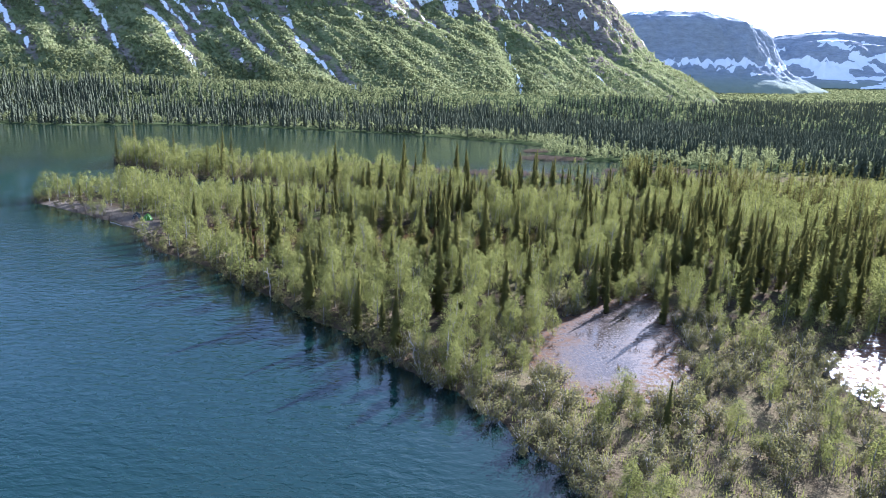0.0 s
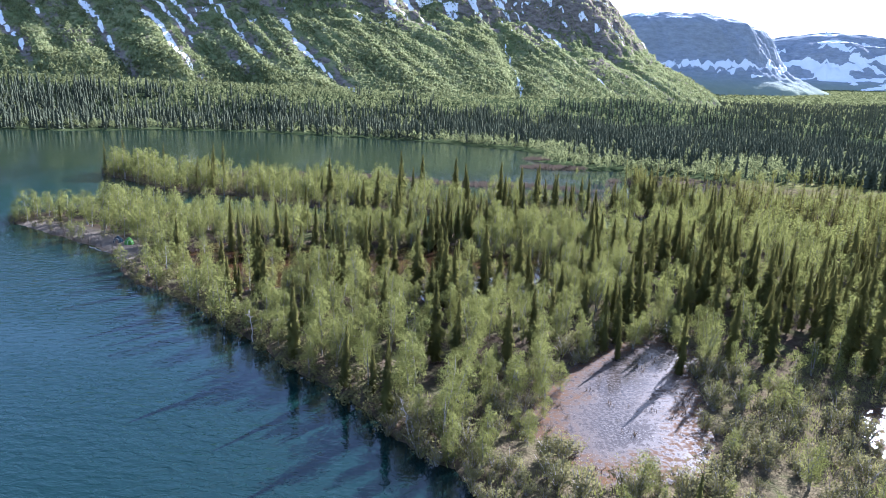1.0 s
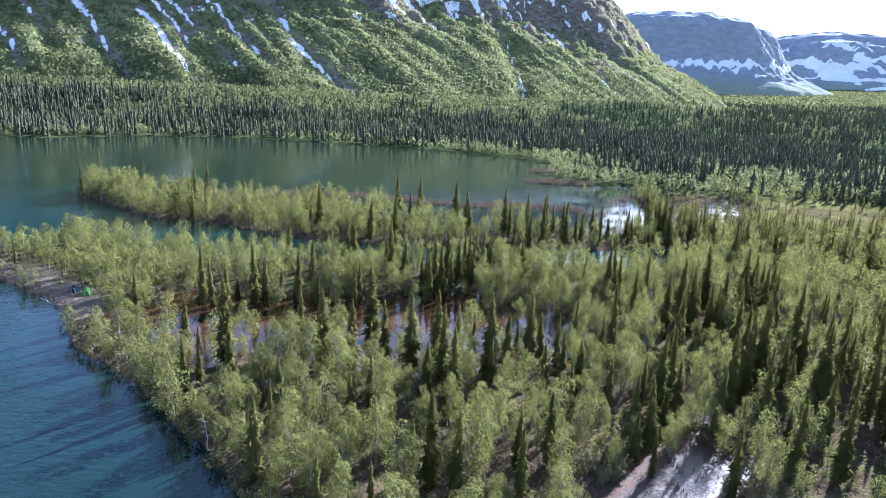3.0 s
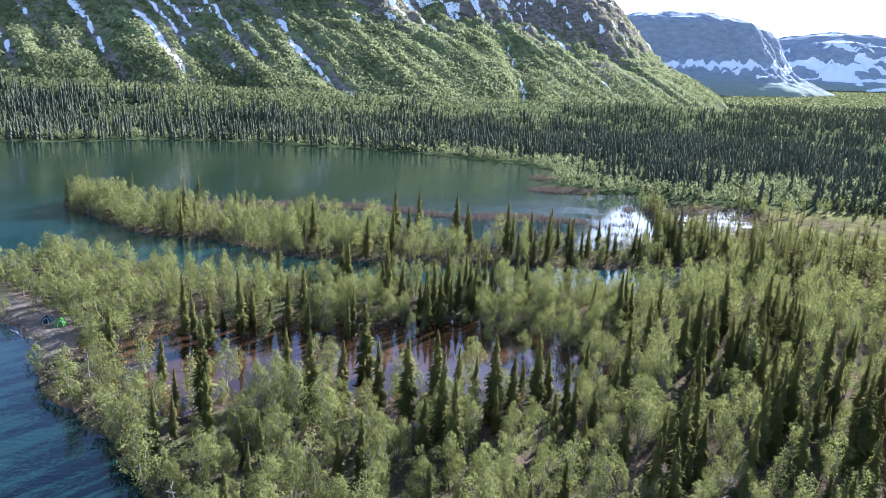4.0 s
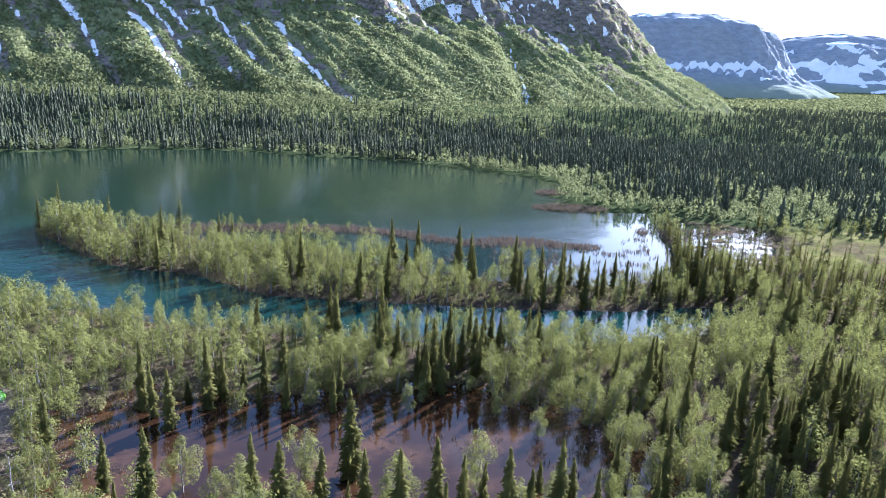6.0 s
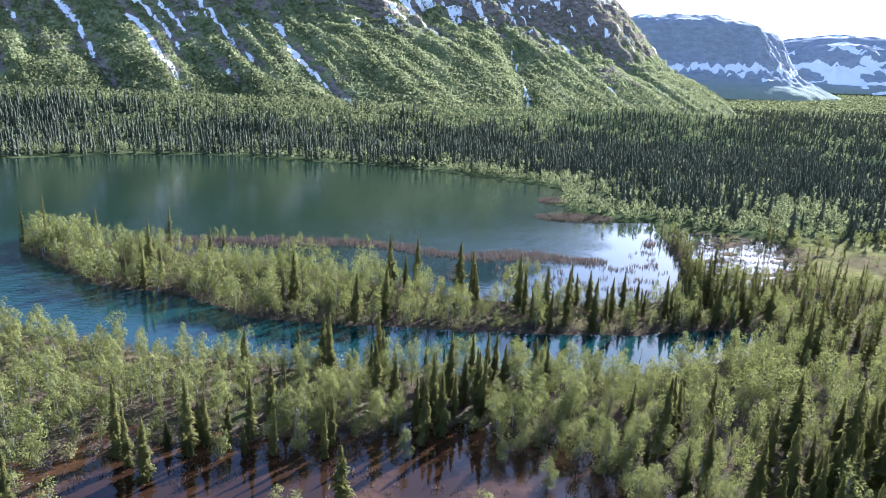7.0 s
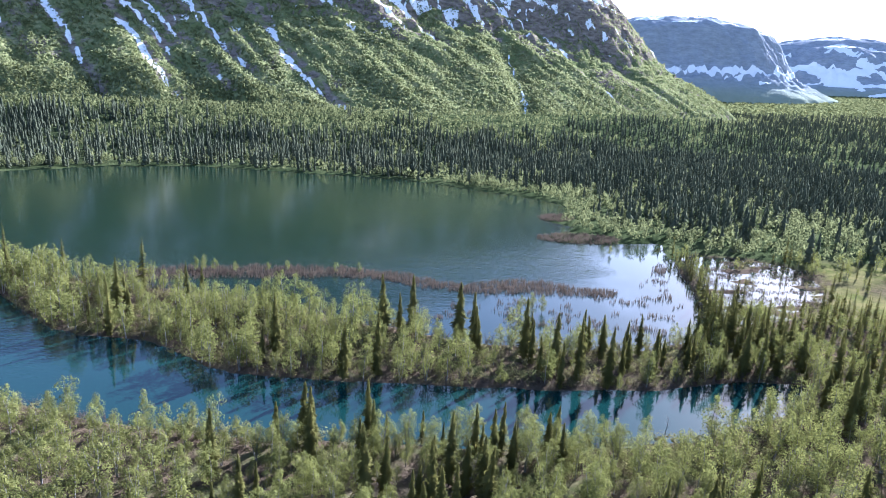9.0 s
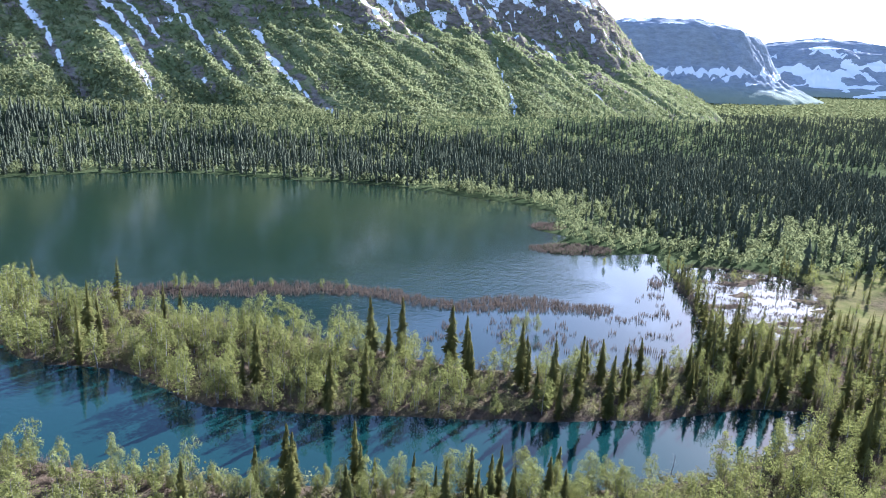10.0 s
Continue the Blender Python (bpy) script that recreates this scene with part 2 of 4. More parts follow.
def fbm(x, y, octaves=4, seed=0):
    out, amp, tot = 0, 1.0, 0
    for k in range(octaves):
        out = out + amp * value_noise(x * 2 ** k, y * 2 ** k, seed + 7 * k)
        tot += amp
        amp *= 0.5
    return out / tot


# ---- the plan: shores, ponds, mountain foot ----
SOUTH_SHORE = [(140, -300), (80, -60), (50, -5), (31, 32), (22, 50), (14, 65), (7, 77), (1, 83), (-5, 90), (-13, 99), (-22, 107), (-31, 116),
               (-44, 130), (-56, 137), (-62, 144), (-70, 157), (-80, 165), (-89, 170), (-99, 176), (-110, 183)]
NORTH_SHORE = [(-115, 191), (-110, 202), (-96, 207), (-81, 207), (-61, 202), (-33, 199), (-11, 200), (22, 200), (35, 203), (49, 207), (64, 215), (76, 224), (82, 231)]
ISLAND_SOUTH = [(80, 235), (69, 234), (56, 230), (38, 226), (20, 225), (-1, 224), (-15, 224), (-33, 225), (-42, 224), (-51, 227), (-64, 235), (-73, 240), (-86, 241), (-96, 245), (-114, 258), (-134, 274)]
ISLAND_NORTH = [(-142, 284), (-139, 291), (-126, 287), (-112, 283), (-95, 279), (-82, 278), (-66, 273), (-48, 269), (-30, 261), (-11, 255), (11, 248), (32, 248), (53, 250), (70, 262)]
FAR_SHORE = [(79, 285), (84, 312), (90, 350), (94, 377), (68, 371), (49, 370), (44, 383), (56, 394), (61, 405), (49, 420), (50, 431), (61, 441), (68, 460), (66, 475), (43, 499),
             (8, 522), (-31, 549), (-72, 557), (-104, 557), (-167, 565), (-194, 564), (-241, 538), (-262, 512), (-285, 490), (-400, 440), (-700, 380), (-1500, 250)]
MAINLAND = SOUTH_SHORE + NORTH_SHORE + ISLAND_SOUTH + ISLAND_NORTH + FAR_SHORE + [(-4800, 200), (-4800, 4800), (4800, 4800), (4800, -300)]
BIG_POND = [(-50, 141), (-57, 157), (-55, 165), (-34, 168), (-20, 175), (2, 176), (24, 171), (31, 160), (33, 151), (12, 143), (-14, 140), (-33, 138)]
SMALL_POND = [(23, 112), (33, 122), (39, 116), (34, 98), (29, 83), (18, 82), (11, 91), (14, 101)]
SIDE_POND = [(50, 86), (54, 98), (62, 108), (72, 112), (76, 100), (64, 86), (56, 80)]
FOOT = [(-1300, 330), (-900, 560), (-600, 690), (-330, 790), (-105, 852), (150, 1010), (390, 1205), (500, 1320), (570, 1450), (590, 1600), (560, 1800), (480, 2100)]


def polygon_distance(x, y, poly):
    """Signed distance to a closed outline, positive inside."""
    p = np.array(poly, float)
    q = np.roll(p, -1, 0)
    best, inside = np.full(x.shape, 1e9), np.zeros(x.shape, bool)
    for (ax, ay), (bx, by) in zip(p, q):
        dx, dy = bx - ax, by - ay
        t = np.clip(((x - ax) * dx + (y - ay) * dy) / (dx * dx + dy * dy), 0, 1)
        best = np.minimum(best, (x - ax - t * dx) ** 2 + (y - ay - t * dy) ** 2)
        if dy:
            inside ^= ((ay > y) != (by > y)) & (x < dx * (y - ay) / dy + ax)
    return np.where(inside, 1, -1) * np.sqrt(best)


def line_distance(x, y, line):
    """Distance to an open line, signed (positive to its left), and the length along it."""
    p = np.array(line, float)
    best, side, along, run = np.full(x.shape, 1e18), np.zeros(x.shape), np.zeros(x.shape), 0.0
    for (ax, ay), (bx, by) in zip(p[:-1], p[1:]):
        dx, dy = bx - ax, by - ay
        size = math.hypot(dx, dy)
        t = np.clip(((x - ax) * dx + (y - ay) * dy) / size ** 2, 0, 1)
        d = (x - ax - t * dx) ** 2 + (y - ay - t * dy) ** 2
        near = d < best
        best = np.where(near, d, best)
        side = np.where(near, np.sign(dx * (y - ay) - dy * (x - ax)), side)
        along = np.where(near, run + t * size, along)
        run += size
    return side * np.sqrt(best), along


def rounded(line, rounds=2):
    """Chaikin's corner cutting."""
    for _ in range(rounds):
        p = np.array(line, float)
        a, b = p[:-1] * 0.75 + p[1:] * 0.25, p[:-1] * 0.25 + p[1:] * 0.75
        line = np.vstack([p[:1], np.stack([a, b], 1).reshape(-1, 2), p[-1:]])
    return line


FOOT_LINE = rounded(FOOT, 2)
REED_BAR = rounded([(-98, 290), (-92, 294), (-79, 299), (-56, 303), (-32, 307), (-14, 302), (2, 295), (14, 296), (23, 301), (37, 299), (50, 297)], 1)


def land_distance(x, y):
    """How far inland a place lies (negative over the lake), with a ragged shoreline."""
    d = polygon_distance(x, y, MAINLAND)
    d = np.maximum(d, np.hypot(x, y) - 1500)
    return d + (fbm(x / 7.0, y / 7.0, 3, 5) - 0.5) * 3.2


CAMP_LINE = [(-57, 145), (-70.5, 162), (-86, 173), (-104, 181)]


def camp(x, y):
    """The open beach with the camp, 0..1."""
    return sstep(np.abs(line_distance(x, y, CAMP_LINE)[0]) + (fbm(x / 3.0, y / 3.0, 2, 13) - 0.5) * 3, 4.8, 2.8)


def ponds(x, y):
    wob = (fbm(x / 6.0, y / 6.0, 3, 11) - 0.5) * 9.0
    return np.maximum(np.maximum(polygon_distance(x, y, BIG_POND) + wob, polygon_distance(x, y, SMALL_POND) + 0.35 * wob), polygon_distance(x, y, SIDE_POND) + wob)


def marsh(x, y):
    """Flooded marsh east of the lagoon, 0..1."""
    d = polygon_distance(x, y, [(76, 268), (96, 276), (112, 286), (122, 300), (134, 316), (142, 334), (134, 348), (116, 360), (98, 354), (76, 330), (70, 300)])
    spit = np.abs(line_distance(x, y, [(72, 276), (78, 300), (86, 326), (90, 352)])[0]) + (fbm(x / 5.0, y / 5.0, 2, 25) - 0.5) * 5
    return sstep(d + (fbm(x / 9.0, y / 9.0, 3, 27) - 0.5) * 8, -3, 3) * sstep(spit, 4.0, 6.0)


def meadow(x, y):
    return sstep(np.hypot((x - 162) / 56.0, (y - 310) / 46.0) + (fbm(x / 22.0, y / 22.0, 3, 9) - 0.5), 1.1, 0.75)


def valley(x, y):
    """Broad rise of the valley floor towards the mountain and up the valley."""
    d, _ = line_distance(x, y, FOOT_LINE)
    near = 36.0 * sstep(d, -215, 15) * sstep(x, 700, 200) * sstep(land_distance(x, y), 5, 150) + 0.052 * np.maximum(np.hypot(x, y) - 950, 0) * sstep(y, 300, 900)
    return near


def ground_height(x, y):
    land = land_distance(x, y)
    bank = np.where(land > 0, 0.6 * sstep(land, 0, 2.2), -2.2 * sstep(-land, 0, 6) - 0.02)
    z = bank + np.where(land > 0, (fbm(x / 9.0, y / 9.0, 4, 3) - 0.45) * 0.9 * sstep(land, 1, 8), 0)
    z = z + np.where(land > 0, valley(x, y), 0)
    pd = ponds(x, y)
    z = np.where(pd > -2.5, z + (-0.45 - z) * sstep(pd, -2.5, 1.0), z)
    flood = sstep(pd, -15, -3) * sstep(land, 2, 6) * sstep(y, 105, 125)
    z = z - flood * 0.95 * sstep(fbm(x / 6.0, y / 6.0, 3, 23), 0.42, 0.56)
    m = marsh(x, y)
    z = z + m * (-0.90 + (fbm(x / 9.0, y / 4.5, 3, 21) - 0.5) * (1.9 + 0.8 * sstep(x, 115, 140))) * (land > -3)
    bar, _ = line_distance(x, y, REED_BAR)
    reed = np.abs(bar) + (fbm(x / 3.0, y / 3.0, 2, 31) - 0.5) * 3
    z = np.maximum(z, np.where(reed < 5, 0.12 - 0.16 * np.maximum(reed, 0), -9))
    lagoon = polygon_distance(x, y, [(-60, 258), (-50, 300), (20, 295), (55, 300), (82, 340), (80, 290), (70, 262), (30, 246)])
    return np.where((land < 0) & (lagoon > -3) & (z < -0.3), np.maximum(z, -0.35), z)


# gullies on the mountain: place along the slope, from and to (metres up from the foot), width of the snow
GULLIES = [(941, 52, 330, 7), (1047, 76, 330, 8), (1045, 14, 22, 5), (1116, 20, 165, 7.5), (1144, 103, 330, 7), (1168, 138, 330, 7), (1218, 122, 330, 7), (1220, 84, 110, 4),
           (1292, 40, 180, 8.5), (1304, -6, 28, 6), (1543, 196, 320, 9), (1573, 190, 320, 11), (1640, 225, 300, 10), (1840, 160, 182, 9), (1952, 30, 90, 5), (1992, 10, 30, 5),
           (1800, 46, 66, 6), (985, 125, 150, 4), (1250, 150, 175, 4), (1180, 55, 66, 5), (1700, 200, 290, 9)]


def slant(s, d):
    """The place along the slope where a gully through (s, d) would meet the foot."""
    return s + d * (0.5 - 0.25 * sstep(s, 1350, 1600))


def mountain_height(x, y):
    d, s = line_distance(x, y, FOOT_LINE)
    q = slant(s, d)
    rag = (fbm(q / 55.0, d / 260.0, 3, 41) - 0.5)
    e = d + 26 * rag
    knee = 230 - 110 * sstep(s, 1650, 2050)
    # unseen upper slope steepened to keep sky out of the lake's reflection
    z = 34 + 0.045 * np.maximum(np.hypot(x, y) - 950, 0) + np.where(e > 0, 0.60 * np.minimum(e, knee) + 1.05 * np.clip(e - knee, 0, 190) + (0.40 + 0.6 * sstep(s, 1720, 1500)) * np.maximum(e - knee - 190, 0), 0.9 * e)
    ribs = np.abs(fbm(q / 48.0, d / 260.0, 3, 43) - 0.5) * 2
    fine = np.abs(fbm(q / 17.0, d / 90.0, 3, 45) - 0.5) * 2
    z = z + ((ribs - 0.45) * 9 + (fine - 0.45) * 3) * sstep(e, 10, 160) + ((fbm(x / 34.0, y / 34.0, 4, 47) - 0.5) * 11 + (fbm(q / 11.0, d / 13.0, 3, 48) - 0.5) * (7 + 9 * sstep(s, 1650, 1900)) * sstep(e, 60, 200)) * sstep(e, 0, 60)
    # rock ledges under the brow and on the shoulder
    high = np.maximum(sstep(e, knee - 75, knee - 15), 0.8 * sstep(s, 1650, 1850) * sstep(e, 60, 130))
    steps = e / 26.0 + 2.4 * fbm(x / 75.0, y / 75.0, 3, 49) + 0.35 * fbm(x / 14.0, y / 14.0, 2, 50)
    u = steps - np.floor(steps)
    z = z + high * (sstep(u, 0.62, 0.98) - u) * (8 + 5 * fbm(x / 60.0, y / 60.0, 2, 53))
    # the dark ravine with the waterfall
    cut = q - (1556 + 0.75 * d)
    z = z - 13 * np.exp(-(np.where(cut > 0, cut / 34.0, cut / 16.0)) ** 2) * sstep(d, -6, 18) * sstep(d, 185, 110)
    for s0, d0, d1, w in GULLIES:
        z = z - 4.5 * np.exp(-((q - s0) / (w + 5)) ** 2) * sstep(d, d0 - 90, d0) * sstep(d, d1 + 60, d1)
    return z, d, q


# ---- ground, water, mountains ----
def spread(lo, hi, step, low_end, high_end, grow=1.07):
    """Grid lines: even between lo and hi, then wider and wider out to the ends."""
    mid = list(np.arange(lo, hi + step / 2, step))
    up, g = [], step
    while mid[-1] + sum(up) < high_end:
        g = min(g * grow, 120)
        up.append(g)
    down, g = [], step
    while mid[0] - sum(down) > low_end:
        g = min(g * grow, 120)
        down.append(g)
    return np.array([mid[0] - v for v in np.cumsum(down)[::-1]] + mid + [mid[-1] + v for v in np.cumsum(up)])


def grid_faces(nx, ny):
    i, j = np.meshgrid(np.arange(nx - 1), np.arange(ny - 1), indexing="ij")
    a = (i * ny + j).ravel()
    return np.stack([a, a + ny, a + ny + 1, a + 1], 1)


def build_ground():
    gx, gy = spread(-160, 180, 2.4, -4700, 4700, 1.06), np.concatenate([spread(25, 345, 2.4, -2500, 345, 1.08), np.arange(349.5, 601, 5.0), spread(606, 700, 10, 606, 4900, 1.07)])
    x, y = np.meshgrid(gx, gy, indexing="ij")
    z = ground_height(x, y)
    me = smooth(mesh_np("ground", np.stack([x, y, z], -1).reshape(-1, 3), grid_faces(len(gx), len(gy)), M_GROUND))
    point_attr(me, "meadow", np.maximum(meadow(x, y) * (1 - 0.6 * marsh(x, y)), sstep(y, 1500, 1900)))
    mud_shade = np.maximum(sstep(ponds(x, y), -4.5, -0.5), 0.8 * marsh(x, y) * (z < 0.25))
    # low banks darkened as well: shade of overhanging trees put into colour
    mud_shade = np.maximum(mud_shade, 0.8 * sstep(z, 0.9, 0.3) * sstep(y, 350, 320))
    bar, _ = line_distance(x, y, REED_BAR)
    mud_shade = np.maximum(mud_shade, sstep(np.abs(bar), 6, 3))
    point_attr(me, "mud", mud_shade)
    point_attr(me, "moss", np.maximum(sstep(y, 330, 350), sstep(x, 175, 190)) * sstep(y, 2100, 1500) * (1 - meadow(x, y)) * (1 - marsh(x, y)))
    point_attr(me, "dry", sstep(np.hypot((x - 48) / 46.0, (y - 78) / 32.0), 1.1, 0.8) * sstep(z, 0.1, 0.5))
    beach = camp(x, y) * sstep(x, -60, -66)
    shore = sstep(z, 0.55, 0.1) * sstep(z, -0.8, -0.2) * 0.12
    point_attr(me, "beach", np.maximum(beach, shore))
    return tagged(new("ground", me), "mossy forest floor with litter, mud and dry grass", "ground", kind="structure")


def build_water():
    gx, gy = spread(-170, 160, 2.5, -3000, 1600, 1.1), spread(10, 400, 2.5, -2500, 900, 1.1)
    x, y = np.meshgrid(gx, gy, indexing="ij")
    quads = grid_faces(len(gx), len(gy))
    cx, cy = x.ravel()[quads].mean(1), y.ravel()[quads].mean(1)
    in_pond = (ponds(cx, cy) > -17) & ((land_distance(cx, cy) > 3.5) | (ponds(cx, cy) > -2))
    in_bog = in_pond & (np.maximum(polygon_distance(cx, cy, SMALL_POND), polygon_distance(cx, cy, SIDE_POND)) > -6)
    land = land_distance(x, y)
    channel = sstep(polygon_distance(x, y, [(-150, 205), (-112, 190), (-60, 195), (40, 195), (90, 225), (90, 240), (20, 232), (-40, 236), (-110, 268), (-150, 296)]), -14, 4)
    lagoon = sstep(polygon_distance(x, y, [(-112, 280), (-76, 294), (-62, 304), (-42, 311), (-14, 303), (0, 294), (20, 294), (50, 298), (60, 350), (100, 380), (170, 350), (160, 280), (90, 250), (20, 242), (-60, 252)]) + (fbm(x / 26.0, y / 14.0, 3, 67) - 0.5) * 34, -14, 12)
    streak = sstep(fbm(x / 90.0 + 0.3 * y / 90.0, y / 16.0, 3, 61), 0.50, 0.66)
    far_calm = sstep(y - 0.30 * x, 300, 380)
    ripple = (1 - 0.975 * channel * (0.45 + 0.55 * sstep(x, -95, -60))) * (1 - lagoon * (0.98 - 0.5 * sstep(x, 20, -20))) * (1 - far_calm * (1 - lagoon) * (0.95 - 0.42 * streak * sstep(x, -120, -30) * sstep(y, 480, 420))) * (1 - 0.75 * sstep(land, -15, -4) * sstep(y, 205, 190))
    shoal = sstep(land, -4.0, 1.0) * 0.6 * (1 - channel) + 0.22 * lagoon
    for name, pick, mat, label, sh in (("lake_water", ~in_pond, M_LAKE, "teal lake water with light wind ripples", shoal),
                                       ("bog_pool", in_bog, M_BOG, "boggy pool with mats of drowned brown sedge", sstep(np.maximum(polygon_distance(x, y, SMALL_POND), polygon_distance(x, y, SIDE_POND)) + (fbm(x / 4.0, y / 4.0, 3, 63) - 0.5) * 9, 8.0, 1.0) + 1.0 * sstep(polygon_distance(x, y, SIDE_POND), -10, -5)),
                                       ("pond_water", in_pond & ~in_bog, M_POND, "shallow brown still pond water", np.maximum(sstep(ponds(x, y), 5, 0), sstep(fbm(x / 8.0, y / 6.0, 3, 65), 0.44, 0.58)))):
        used, index = np.unique(quads[pick], return_inverse=True)
        v = np.stack([x.ravel()[used], y.ravel()[used], np.zeros(len(used))], 1)
        me = smooth(mesh_np(name, v, index.reshape(-1, 4), mat))
        point_attr(me, "ripple", ripple.ravel()[used])
        # where the far water carries the painted forest reflection
        point_attr(me, "forest_mirror", (sstep(y - 0.35 * x, 275, 330) * (1 - 0.95 * lagoon)).ravel()[used] * (name == "lake_water"))
        point_attr(me, "channel_teal", 0.26 * channel.ravel()[used] * (name == "lake_water"))
        point_attr(me, "shoal", np.clip(sh, 0, 1).ravel()[used])
        tagged(new(name, me), label, "water", kind="structure")


def build_mountain():
    a, b = np.array((0.80, 0.60)), np.array((-0.60, 0.80))
    u, v = np.arange(-620, 1900, 5.0), np.arange(470, 1250, 5.5)
    uu, vv = np.meshgrid(u, v, indexing="ij")
    x, y = uu * a[0] + vv * b[0], uu * a[1] + vv * b[1]
    z, d, s = mountain_height(x, y)
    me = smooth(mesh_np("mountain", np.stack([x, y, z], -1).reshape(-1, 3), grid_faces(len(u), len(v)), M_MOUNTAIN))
    gx, gy = np.gradient(z, 5.0, 5.5)
    steep = np.hypot(gx, gy)
    ledge = sstep(steep, 1.0, 1.7) * sstep(z, 105, 160)
    scree = sstep(fbm(s / 46.0, d / 46.0, 3, 55), 0.56, 0.66) * sstep(d, 35, 70)
    rock = sstep(z, 120, 230) * 0.48 + 0.28 * sstep(s, 1600, 1850) + 0.5 * ledge + 0.42 * scree
    snow = np.zeros_like(z)
    for s0, d0, d1, w in GULLIES:
        bend = s0 + (fbm(d / 40.0, d * 0 + s0, 3, 51) - 0.5) * 9
        wide = 0.78 * w * (0.55 + 0.9 * fbm(d / 22.0, d * 0 + s0, 3, 52)) * (0.5 + 0.5 * sstep(d, d0, d0 + 0.5 * (d1 - d0)))
        snow = np.maximum(snow, np.exp(-((s - bend) / wide) ** 2 * 1.1) * sstep(d, d0 - 8, d0 + 8) * sstep(d, d1 + 10, d1 - 6))
        rock = np.maximum(rock, 0.62 * np.exp(-((s - bend) / (w + 5)) ** 2) * sstep(d, d0 - 60, d0))
    patches = fbm(s / 13.0, d / 26.0, 3, 57)
    snow = np.maximum(snow, sstep(patches, 0.66, 0.75) * sstep(z, 80, 190) * 0.9)
    snow = np.maximum(snow, sstep(fbm(s / 30.0, d / 12.0, 3, 59), 0.60, 0.72) * sstep(d, 215, 260) * sstep(d, 330, 290) * 0.9)
    point_attr(me, "rock", rock)
    point_attr(me, "snow", snow)
    return tagged(new("mountain", me), "steep green mountainside with rock gullies and snow streaks", "mountain", kind="structure")


def build_hill(name, label, centre, axes, turn, top, shelf, seed, base, droop=0.12, bands=True, cliff=(0.62, 0.97)):
    """A far rounded fell with a cliff below a flat top."""
    u, v = np.linspace(-1.25, 1.25, 190), np.linspace(-1.25, 0.5, 115)
    uu, vv = np.meshgrid(u, v, indexing="ij")
    c, s = math.cos(radians(turn)), math.sin(radians(turn))
    x = centre[0] + (uu * axes[0]) * c - (vv * axes[1]) * s
    y = centre[1] + (uu * axes[0]) * s + (vv * axes[1]) * c
    r = np.hypot(uu, vv) + (fbm(uu * 3 + 9, vv * 3, 4, seed) - 0.5) * 0.22
    flat = 1 - droop * np.clip(r / shelf, 0, 1) ** 2
    side = np.clip((1.08 - r) / (1.08 - shelf), 0, 1)
    z = base - 140 * sstep(r, 1.0, 1.2) + (top - base) * flat * (0.60 * side ** 1.15 + 0.40 * sstep(side, *cliff)) + (fbm(uu * 12, vv * 12, 4, seed + 3) - 0.5) * 26 * sstep(side, 0.2, 0.5)
    crag = sstep(side, 0.28, 0.55) * sstep(side, 1.0, 0.8)
    z = z + crag * ((fbm(uu * 26, vv * 26, 3, seed + 11) - 0.5) * 0.10 * (top - base) + (np.abs(fbm(uu * 9, vv * 9, 3, seed + 12) - 0.5) - 0.15) * 0.14 * (top - base))
    th = np.arctan2(vv, uu)
    z = z + sstep(side, 0.45, 0.62) * crag * ((np.abs(fbm(th * 16 + 40, r * 2.5, 3, seed + 13) - 0.5) * 2 - 0.3) * 0.13 * (top - base) + (fbm(uu * 48, vv * 36, 2, seed + 14) - 0.5) * 0.07 * (top - base))
    me = smooth(mesh_np(name, np.stack([x, y, z], -1).reshape(-1, 3), grid_faces(len(u), len(v)), M_HAZED_FELL))
    dzx, dzy = np.gradient(z, axes[0] * (u[1] - u[0]), axes[1] * (v[1] - v[0]))
    flatness = sstep(np.hypot(dzx, dzy), 0.95, 0.55)
    snow = sstep(fbm(uu * 7.0 + 3, vv * 14.0, 4, seed + 5), 0.55, 0.62)
    rel = side + (fbm(uu * 6, vv * 6, 3, seed + 9) - 0.5) * 0.10
    band = np.exp(-((rel - 0.64) / 0.045) ** 2) * sstep(fbm(uu * 5, vv * 5, 2, seed + 8), 0.24, 0.42)
    band = np.maximum(band, sstep(fbm(uu * 13, vv * 13, 3, seed + 10), 0.66, 0.70) * sstep(side, 0.40, 0.46) * sstep(side, 0.62, 0.54))
    if not bands:
        snow, band = sstep(fbm(uu * 8.0, vv * 13.0 + 5, 4, seed + 5), 0.53, 0.60), 0 * band
    point_attr(me, "snow", np.maximum(snow * (sstep(side, 0.80, 0.95) * flatness if bands else sstep(side, 0.02, 0.15)), 1.1 * band))
    point_attr(me, "rock", sstep(z, base + 10, base + 90) * 0.9)
    return tagged(new(name, me), label, "mountain", kind="structure")


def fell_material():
    k = Mat("hazed_fell_rock", 0.9)
    # rock paled and blued, foot paled, in place of air haze
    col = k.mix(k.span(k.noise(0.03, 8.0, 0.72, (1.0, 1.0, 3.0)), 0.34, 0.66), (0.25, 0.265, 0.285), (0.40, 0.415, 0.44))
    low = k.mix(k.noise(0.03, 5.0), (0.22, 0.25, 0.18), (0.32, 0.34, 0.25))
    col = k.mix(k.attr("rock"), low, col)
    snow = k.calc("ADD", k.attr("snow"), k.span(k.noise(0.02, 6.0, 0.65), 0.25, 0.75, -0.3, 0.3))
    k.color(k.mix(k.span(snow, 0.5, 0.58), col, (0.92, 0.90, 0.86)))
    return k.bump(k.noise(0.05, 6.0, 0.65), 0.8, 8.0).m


M_HAZED_FELL = fell_material()


